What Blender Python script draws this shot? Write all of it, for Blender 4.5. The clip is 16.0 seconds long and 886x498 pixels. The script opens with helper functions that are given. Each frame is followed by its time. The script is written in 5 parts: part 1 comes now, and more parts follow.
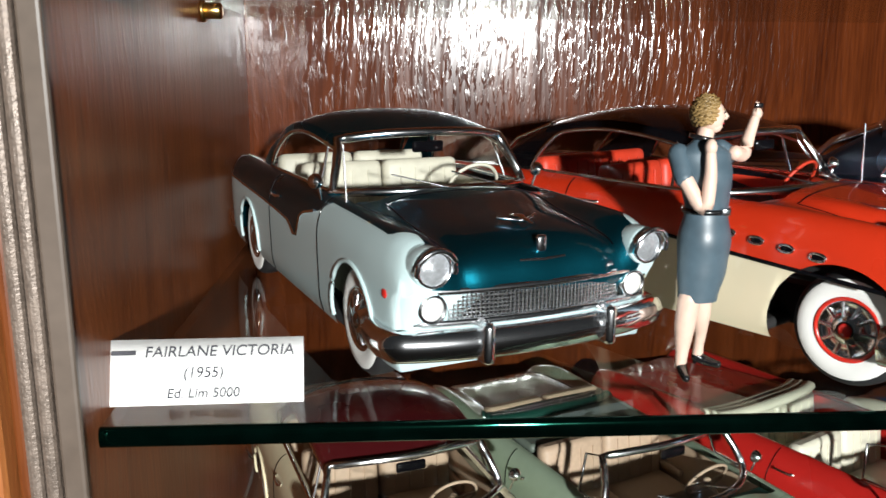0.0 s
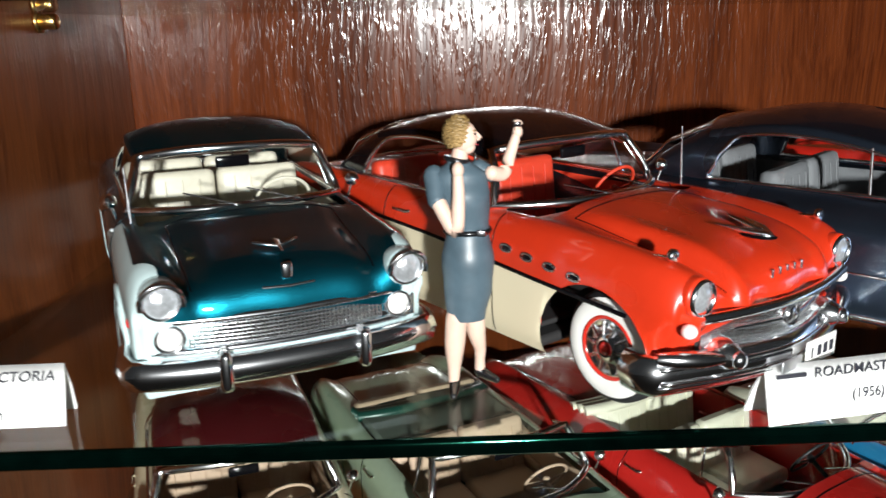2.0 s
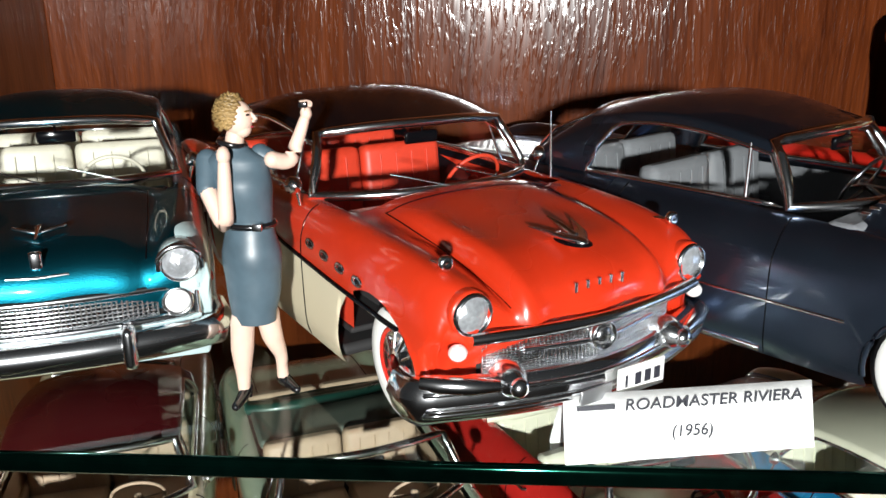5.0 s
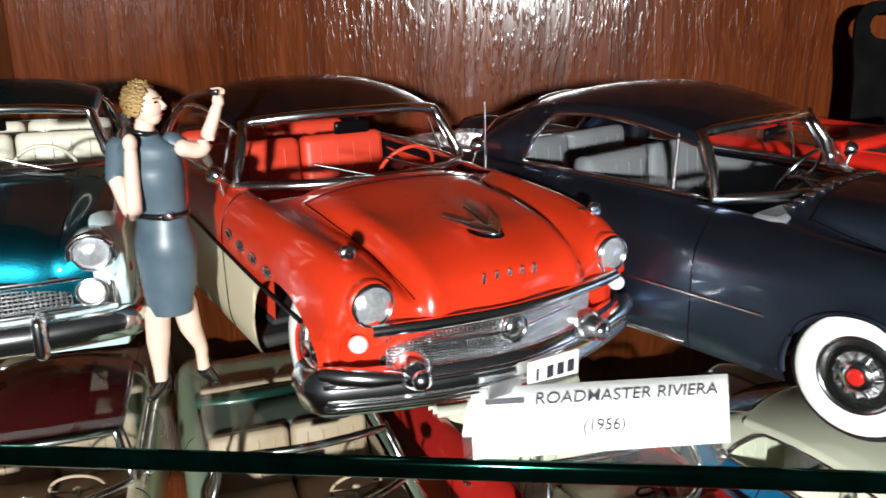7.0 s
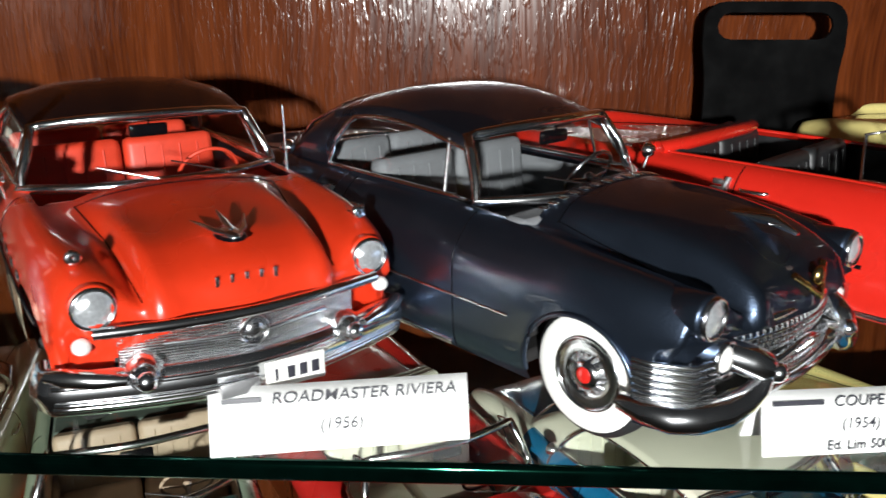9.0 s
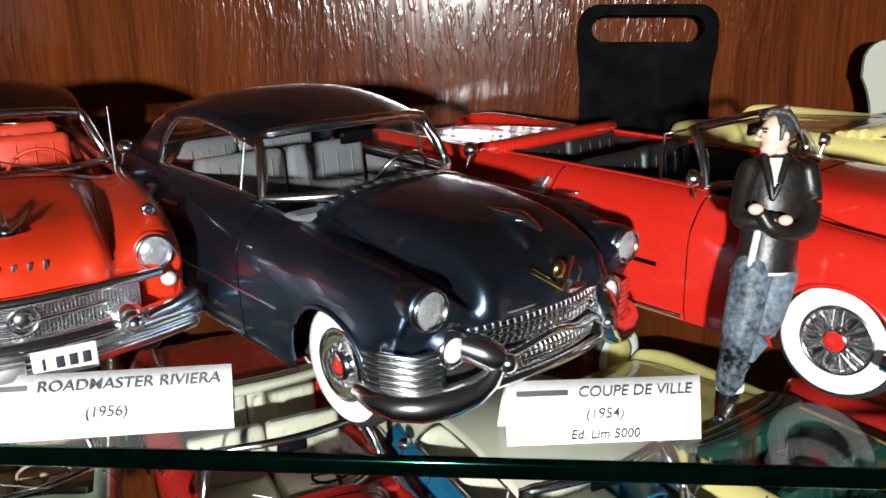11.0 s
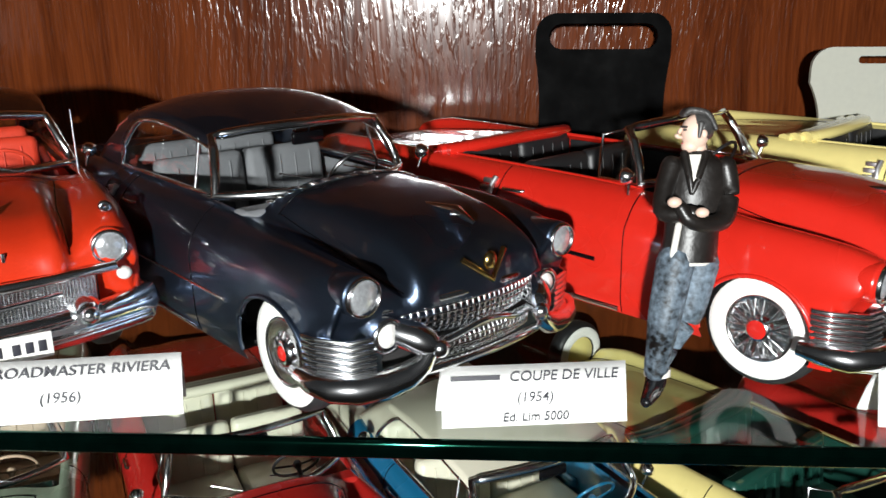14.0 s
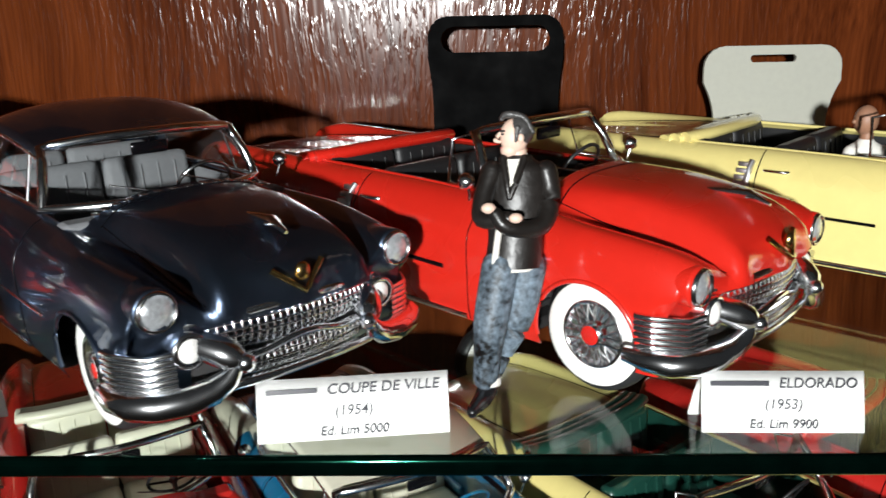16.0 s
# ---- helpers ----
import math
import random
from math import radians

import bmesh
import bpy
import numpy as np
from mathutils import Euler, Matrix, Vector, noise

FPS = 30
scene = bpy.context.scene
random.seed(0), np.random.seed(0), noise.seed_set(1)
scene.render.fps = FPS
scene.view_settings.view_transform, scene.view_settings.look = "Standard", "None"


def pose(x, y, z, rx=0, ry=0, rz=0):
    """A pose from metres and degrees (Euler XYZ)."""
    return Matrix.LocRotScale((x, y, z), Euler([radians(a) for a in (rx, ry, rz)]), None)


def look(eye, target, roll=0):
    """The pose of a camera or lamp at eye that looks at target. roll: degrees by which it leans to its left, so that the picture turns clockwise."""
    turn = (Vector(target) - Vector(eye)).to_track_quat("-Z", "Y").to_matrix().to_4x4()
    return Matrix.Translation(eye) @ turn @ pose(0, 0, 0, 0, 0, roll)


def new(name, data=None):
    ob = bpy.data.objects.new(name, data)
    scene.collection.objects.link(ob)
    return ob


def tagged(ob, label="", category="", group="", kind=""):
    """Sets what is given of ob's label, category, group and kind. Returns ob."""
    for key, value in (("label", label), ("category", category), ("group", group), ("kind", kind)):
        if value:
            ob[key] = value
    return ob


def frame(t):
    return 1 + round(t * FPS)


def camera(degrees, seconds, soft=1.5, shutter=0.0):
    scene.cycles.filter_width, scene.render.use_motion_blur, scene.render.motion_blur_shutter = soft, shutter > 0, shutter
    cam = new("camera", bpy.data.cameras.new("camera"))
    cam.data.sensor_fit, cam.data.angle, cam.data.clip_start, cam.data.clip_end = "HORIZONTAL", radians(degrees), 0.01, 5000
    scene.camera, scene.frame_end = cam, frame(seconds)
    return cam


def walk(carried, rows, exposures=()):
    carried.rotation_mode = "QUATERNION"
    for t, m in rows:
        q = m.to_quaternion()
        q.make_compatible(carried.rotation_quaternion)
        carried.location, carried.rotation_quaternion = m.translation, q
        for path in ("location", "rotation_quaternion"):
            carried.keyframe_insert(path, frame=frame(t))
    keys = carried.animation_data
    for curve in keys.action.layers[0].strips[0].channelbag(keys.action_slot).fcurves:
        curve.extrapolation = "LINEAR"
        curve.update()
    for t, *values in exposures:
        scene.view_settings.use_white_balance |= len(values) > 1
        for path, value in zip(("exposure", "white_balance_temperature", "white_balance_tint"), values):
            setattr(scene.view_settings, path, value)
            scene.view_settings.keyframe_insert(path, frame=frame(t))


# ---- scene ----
cam = camera(57.0, 16.0, 1.5, 0.5)
PATH = [
    (0, (0.0076, 0.0224, 0.0837), (0.1165, 1.6772, -0.2910), 0.4),
    (0.5, (0.0195, 0.0209, 0.0889), (0.1105, 1.6696, -0.3195), 0.1),
    (1, (0.0340, 0.0196, 0.0941), (0.1241, 1.6653, -0.3201), 0.2),
    (1.5, (0.0620, 0.0124, 0.1021), (0.1283, 1.6511, -0.3440), -2.0),
    (2, (0.0790, 0.0215, 0.0999), (0.1275, 1.6581, -0.3555), -1.1),
    (2.5, (0.1062, 0.0291, 0.0977), (0.0842, 1.6591, -0.3819), -0.4),
    (3, (0.1241, 0.0352, 0.0983), (0.0314, 1.6593, -0.3946), -0.9),
    (3.5, (0.1326, 0.0427, 0.0969), (0.0306, 1.6671, -0.3934), -1.0),
    (4, (0.1419, 0.0445, 0.0985), (0.0425, 1.6678, -0.3951), -0.9),
    (6.5, (0.1573, 0.0537, 0.0947), (0.0638, 1.6747, -0.4091), 0.2),
    (7, (0.1691, 0.0519, 0.0948), (0.0680, 1.6711, -0.4115), -0.2),
    (7.5, (0.1827, 0.0496, 0.0975), (0.0790, 1.6665, -0.4172), -0.2),
    (8, (0.1963, 0.0503, 0.0957), (0.1054, 1.6692, -0.4140), -0.1),
    (8.5, (0.2091, 0.0513, 0.0974), (0.1249, 1.6700, -0.4157), -0.0),
    (9, (0.2235, 0.0513, 0.0982), (0.1538, 1.6679, -0.4233), -0.1),
    (9.5, (0.2405, 0.0512, 0.0957), (0.1360, 1.6691, -0.4156), -0.5),
    (10, (0.2592, 0.0513, 0.0991), (0.1581, 1.6681, -0.4191), -0.4),
    (12.5, (0.2898, 0.0375, 0.0956), (0.1913, 1.6607, -0.3998), -0.4),
    (13, (0.2898, 0.0359, 0.0973), (0.1989, 1.6621, -0.3914), -0.2),
    (13.5, (0.2924, 0.0367, 0.0965), (0.2099, 1.6649, -0.3856), -0.3),
    (14, (0.2958, 0.0376, 0.0964), (0.2125, 1.6636, -0.3941), -0.4),
    (14.5, (0.3051, 0.0393, 0.0963), (0.2253, 1.6643, -0.3967), -0.8),
    (15, (0.3136, 0.0400, 0.0955), (0.2448, 1.6661, -0.3950), -0.9),
    (15.5, (0.3238, 0.0410, 0.0962), (0.2643, 1.6689, -0.3901), -0.9),
    (16, (0.3357, 0.0435, 0.0961), (0.2813, 1.6716, -0.3885), -1.2),
]
walk(cam, [(t, look(eye, target, roll)) for t, eye, target, roll in PATH], [(0, -0.05), (1.5, 0.0), (3, 0.07), (8, 0.05), (10, 0.0), (13, -0.08), (16, -0.10)])

# ---- world, light, exposure ----
world = bpy.data.worlds.new("dark_room")
scene.world = world
world.use_nodes = True
world.node_tree.nodes["Background"].inputs[0].default_value = (0.9, 0.95, 1.0, 1)
world.node_tree.nodes["Background"].inputs[1].default_value = 0.02
lamp_data = bpy.data.lights.new("hand_lamp", "SPOT")
lamp_data.energy, lamp_data.color = 110.0, (0.95, 0.975, 0.965)
lamp_data.shadow_soft_size, lamp_data.spot_size, lamp_data.spot_blend = 0.022, radians(50), 0.4
lamp = new("hand_lamp", lamp_data)
lamp.matrix_world = look((0.20, -0.85, 0.19), (0.19, 0.30, 0.02))

# ---- materials ----


def link(nt, a, b):
    nt.links.new(a, b)


def mat(name, col, rough=0.4, metal=0.0, coat=0.0, grain=0.12, scale=300.0, bump=0.0, spec=0.5, flake=0.0, sheen=0.0):
    """A plain surface with colour variation at two scales, fine relief and uneven gloss."""
    m = bpy.data.materials.new(name)
    m.use_nodes = True
    nt = m.node_tree
    b = nt.nodes["Principled BSDF"]
    co = nt.nodes.new("ShaderNodeTexCoord")
    n1 = nt.nodes.new("ShaderNodeTexNoise")
    n1.inputs["Scale"].default_value, n1.inputs["Detail"].default_value = scale, 4
    link(nt, co.outputs["Object"], n1.inputs["Vector"])
    n2 = nt.nodes.new("ShaderNodeTexNoise")
    n2.inputs["Scale"].default_value, n2.inputs["Detail"].default_value = scale * 0.12, 2
    link(nt, co.outputs["Object"], n2.inputs["Vector"])
    add = nt.nodes.new("ShaderNodeMath")
    add.operation = "ADD"
    link(nt, n1.outputs["Fac"], add.inputs[0]), link(nt, n2.outputs["Fac"], add.inputs[1])
    rng = nt.nodes.new("ShaderNodeMapRange")
    rng.inputs[1].default_value, rng.inputs[2].default_value = 0.6, 1.4
    rng.inputs[3].default_value, rng.inputs[4].default_value = 1 - grain, 1 + grain
    link(nt, add.outputs[0], rng.inputs[0])
    mul = nt.nodes.new("ShaderNodeVectorMath")
    mul.operation = "SCALE"
    mul.inputs[0].default_value = col
    link(nt, rng.outputs[0], mul.inputs["Scale"])
    link(nt, mul.outputs[0], b.inputs["Base Color"])
    r2 = nt.nodes.new("ShaderNodeMapRange")
    r2.inputs[1].default_value, r2.inputs[2].default_value = 0.3, 0.7
    r2.inputs[3].default_value, r2.inputs[4].default_value = rough * 0.8, min(1, rough * 1.25)
    link(nt, n2.outputs["Fac"], r2.inputs[0])
    link(nt, r2.outputs[0], b.inputs["Roughness"])
    b.inputs["Metallic"].default_value = metal
    b.inputs["Specular IOR Level"].default_value = spec
    b.inputs["Coat Weight"].default_value = coat
    b.inputs["Coat Roughness"].default_value = 0.04
    b.inputs["Sheen Weight"].default_value = sheen
    if bump or flake:
        bp = nt.nodes.new("ShaderNodeBump")
        bp.inputs["Strength"].default_value = bump or flake
        bp.inputs["Distance"].default_value = 0.0003
        if flake:
            vor = nt.nodes.new("ShaderNodeTexVoronoi")
            vor.inputs["Scale"].default_value = 2600
            link(nt, co.outputs["Object"], vor.inputs["Vector"])
            link(nt, vor.outputs["Distance"], bp.inputs["Height"])
        else:
            link(nt, n1.outputs["Fac"], bp.inputs["Height"])
        link(nt, bp.outputs[0], b.inputs["Normal"])
    return m


def two_tone(name, col_a, col_b, rough, metal, flake):
    """Lacquer in two colours, parted along the line where the mesh's own tone value is zero."""
    m = mat(name, col_a, rough, metal, 1.0, 0.05, 200, 0, 0.5, flake)
    nt = m.node_tree
    b = nt.nodes["Principled BSDF"]
    at = nt.nodes.new("ShaderNodeAttribute")
    at.attribute_name = "tone"
    gt = nt.nodes.new("ShaderNodeMath")
    gt.operation = "GREATER_THAN"
    gt.inputs[1].default_value = 0.0
    link(nt, at.outputs["Fac"], gt.inputs[0])
    mix = nt.nodes.new("ShaderNodeMix")
    mix.data_type = "RGBA"
    old = b.inputs["Base Color"].links[0].from_socket
    link(nt, gt.outputs[0], mix.inputs["Factor"])
    link(nt, old, mix.inputs["A"])
    mix.inputs["B"].default_value = (*col_b, 1)
    link(nt, mix.outputs["Result"], b.inputs["Base Color"])
    mm = nt.nodes.new("ShaderNodeMath")
    mm.operation = "SUBTRACT"
    mm.inputs[0].default_value = 1.0
    link(nt, gt.outputs[0], mm.inputs[1])
    ms = nt.nodes.new("ShaderNodeMath")
    ms.operation = "MULTIPLY"
    ms.inputs[1].default_value = metal
    link(nt, mm.outputs[0], ms.inputs[0])
    link(nt, ms.outputs[0], b.inputs["Metallic"])
    return m


def wood(name, dark, light, rough, ripple, streak=(110, 110, 3.2), coat=0.0):
    """Varnished wood, the grain running along z."""
    m = bpy.data.materials.new(name)
    m.use_nodes = True
    nt = m.node_tree
    b = nt.nodes["Principled BSDF"]
    co = nt.nodes.new("ShaderNodeTexCoord")

    # the grain drifts sideways in slow waves
    drift = nt.nodes.new("ShaderNodeTexNoise")
    drift.inputs["Scale"].default_value, drift.inputs["Detail"].default_value = 11.0, 1
    link(nt, co.outputs["Object"], drift.inputs["Vector"])
    amount = nt.nodes.new("ShaderNodeVectorMath")
    amount.operation = "MULTIPLY_ADD"
    amount.inputs[1].default_value = (0.014, 0.014, 0.0)
    link(nt, drift.outputs["Color"], amount.inputs[0]), link(nt, co.outputs["Object"], amount.inputs[2])
    warped = amount.outputs[0]

    def noise_at(sx, sy, sz, detail, dist=0.0):
        mp = nt.nodes.new("ShaderNodeMapping")
        mp.inputs["Scale"].default_value = (sx, sy, sz)
        link(nt, warped, mp.inputs["Vector"])
        n = nt.nodes.new("ShaderNodeTexNoise")
        n.inputs["Scale"].default_value, n.inputs["Detail"].default_value = 1.0, detail
        n.inputs["Distortion"].default_value = dist
        link(nt, mp.outputs[0], n.inputs["Vector"])
        return n

    big = noise_at(*streak, 3, 0.6)
    fine = noise_at(700, 700, 22, 4)
    add = nt.nodes.new("ShaderNodeMath")
    add.operation = "ADD"
    link(nt, big.outputs["Fac"], add.inputs[0]), link(nt, fine.outputs["Fac"], add.inputs[1])
    ramp = nt.nodes.new("ShaderNodeMapRange")
    ramp.inputs[1].default_value, ramp.inputs[2].default_value = 0.58, 1.42
    link(nt, add.outputs[0], ramp.inputs[0])
    mix = nt.nodes.new("ShaderNodeMix")
    mix.data_type = "RGBA"
    mix.inputs["A"].default_value, mix.inputs["B"].default_value = (*dark, 1), (*light, 1)
    link(nt, ramp.outputs[0], mix.inputs["Factor"])
    link(nt, mix.outputs["Result"], b.inputs["Base Color"])
    # open pores: short upright dashes, pressed in, and a slow ripple of the veneer
    pore = noise_at(520, 520, 95, 2, 0.3)
    patch = noise_at(45, 45, 7, 2, 0.5)
    deep = nt.nodes.new("ShaderNodeMapRange")
    deep.inputs[1].default_value, deep.inputs[2].default_value = 0.50, 0.72
    link(nt, pore.outputs["Fac"], deep.inputs[0])
    dent = nt.nodes.new("ShaderNodeMath")
    dent.operation = "MULTIPLY"
    link(nt, deep.outputs[0], dent.inputs[0]), link(nt, patch.outputs["Fac"], dent.inputs[1])
    wave = noise_at(120, 120, 10, 2, 0.5)
    sm = nt.nodes.new("ShaderNodeMath")
    sm.operation = "MULTIPLY_ADD"
    sm.inputs[1].default_value = 1.7
    link(nt, wave.outputs["Fac"], sm.inputs[0]), link(nt, dent.outputs[0], sm.inputs[2])
    bp = nt.nodes.new("ShaderNodeBump")
    bp.inputs["Strength"].default_value, bp.inputs["Distance"].default_value = ripple, 0.0012
    link(nt, sm.outputs[0], bp.inputs["Height"])
    link(nt, bp.outputs[0], b.inputs["Normal"])
    b.inputs["Roughness"].default_value = rough
    b.inputs["Specular IOR Level"].default_value = 0.45
    b.inputs["Coat Weight"].default_value = coat
    b.inputs["Coat Roughness"].default_value = 0.08
    if coat:
        link(nt, bp.outputs[0], b.inputs["Coat Normal"])
    return m


def glass(name, tint, gloss_rough=0.0, strength=1.0):
    """Clear pane: what lies behind, dimmed a little, and a mirror image by the angle."""
    m = bpy.data.materials.new(name)
    m.use_nodes = True
    nt = m.node_tree
    nt.nodes.remove(nt.nodes["Principled BSDF"])
    tr, gl = nt.nodes.new("ShaderNodeBsdfTransparent"), nt.nodes.new("ShaderNodeBsdfGlossy")
    tr.inputs[0].default_value = (*tint, 1)
    gl.inputs["Roughness"].default_value = gloss_rough
    lw = nt.nodes.new("ShaderNodeLayerWeight")
    lw.inputs["Blend"].default_value = 0.5
    pw = nt.nodes.new("ShaderNodeMath")
    pw.operation = "POWER"
    pw.inputs[1].default_value = 5.0
    link(nt, lw.outputs["Facing"], pw.inputs[0])
    fr = nt.nodes.new("ShaderNodeMath")
    fr.operation = "MULTIPLY_ADD"
    fr.inputs[1].default_value, fr.inputs[2].default_value = 0.95 * strength, 0.05 * strength
    link(nt, pw.outputs[0], fr.inputs[0])
    mx = nt.nodes.new("ShaderNodeMixShader")
    link(nt, fr.outputs[0], mx.inputs[0]), link(nt, tr.outputs[0], mx.inputs[1]), link(nt, gl.outputs[0], mx.inputs[2])
    link(nt, mx.outputs[0], nt.nodes["Material Output"].inputs[0])
    return m


CHROME = mat("chrome", (0.90, 0.91, 0.93), 0.085, 1.0, grain=0.04, bump=0.34, scale=150)
def haze(m, rough, share):
    """A share of softer shine over a mirror finish, as on thin model plating."""
    nt = m.node_tree
    out, b = nt.nodes["Material Output"], nt.nodes["Principled BSDF"]
    soft, mx = nt.nodes.new("ShaderNodeBsdfGlossy"), nt.nodes.new("ShaderNodeMixShader")
    soft.inputs[0].default_value, soft.inputs["Roughness"].default_value = (0.90, 0.91, 0.93, 1), rough
    mx.inputs[0].default_value = share
    link(nt, b.outputs[0], mx.inputs[1]), link(nt, soft.outputs[0], mx.inputs[2]), link(nt, mx.outputs[0], out.inputs[0])


haze(CHROME, 0.26, 0.20)
BRIGHT = mat("grille_chrome", (0.90, 0.91, 0.92), 0.17, 1.0, grain=0.08, bump=0.15, scale=260)
DULL_CHROME = mat("satin_metal", (0.62, 0.62, 0.64), 0.22, 1.0, grain=0.1)
SATIN = mat("satin_plating", (0.88, 0.88, 0.90), 0.42, 1.0, grain=0.08, bump=0.2, scale=400)
GOLD = mat("gilt", (0.75, 0.52, 0.2), 0.2, 1.0)
BRASS = mat("brass", (0.62, 0.40, 0.14), 0.25, 1.0)
RUBBER = mat("rubber", (0.012, 0.012, 0.013), 0.55, bump=0.2, scale=900)
WHITEWALL = mat("whitewall", (0.82, 0.81, 0.77), 0.5, grain=0.04)
BLACK = mat("black_paint", (0.003, 0.003, 0.004), 0.12, spec=0.22)
DARK = mat("underbody", (0.012, 0.011, 0.011), 0.7)
LENS = mat("lamp_lens", (0.52, 0.54, 0.56), 0.16, 0.55, coat=1.0, bump=0.6, scale=1100, grain=0.3)
WHITE_LENS = mat("white_lamp", (0.78, 0.76, 0.73), 0.15, coat=1.0, bump=0.5, scale=1300, grain=0.2)
RED_LENS = mat("red_lens", (0.55, 0.02, 0.015), 0.12, coat=1.0)
PAPER = mat("paper", (0.86, 0.86, 0.84), 0.8, bump=0.15, scale=700, grain=0.03)
INK = mat("ink", (0.02, 0.02, 0.03), 0.6)
INK_RED = mat("red_ink", (0.45, 0.03, 0.05), 0.6)
PANE = glass("car_pane", (0.93, 0.95, 0.94))
SHELF = glass("shelf_glass", (0.93, 0.965, 0.945), 0.0, 0.8)
MAHOGANY = wood("mahogany_veneer", (0.030, 0.0056, 0.0016), (0.130, 0.0295, 0.0072), 0.14, 0.17, (48, 48, 2.6))
SIDE_WOOD = wood("side_veneer", (0.060, 0.0135, 0.0036), (0.205, 0.058, 0.0145), 0.34, 0.10, (60, 60, 2.4))
OAK = wood("orange_wood", (0.26, 0.075, 0.02), (0.42, 0.15, 0.04), 0.4, 0.15, (60, 60, 2.0))
EDGE = mat("glass_edge", (0.0002, 0.0016, 0.0012), 0.07, 0.0, 0.0, grain=0.6, scale=160, spec=0.45, bump=0.10)
EDGE.node_tree.nodes["Principled BSDF"].inputs["Specular Tint"].default_value = (0.15, 1.0, 0.65, 1)
BAND = mat("glitter_band", (0.20, 0.155, 0.125), 0.45, 0.3, bump=0.9, scale=1100, grain=0.35)
PLASTER = mat("unseen_wall_plaster", (0.66, 0.65, 0.62), 0.8, scale=20, bump=0.2)
CARPET = mat("unseen_floor", (0.16, 0.12, 0.09), 0.8, scale=60, bump=0.3)

# ---- mesh helpers ----


def mesh_of(name, verts, faces, materials, smooth=True, index=None):
    me = bpy.data.meshes.new(name)
    me.from_pydata([tuple(v) for v in verts], [], faces)
    for m in materials if isinstance(materials, (list, tuple)) else [materials]:
        me.materials.append(m)
    if index:
        for p, i in zip(me.polygons, index):
            p.material_index = i
    if smooth:
        for p in me.polygons:
            p.use_smooth = True
    me.update()
    return me


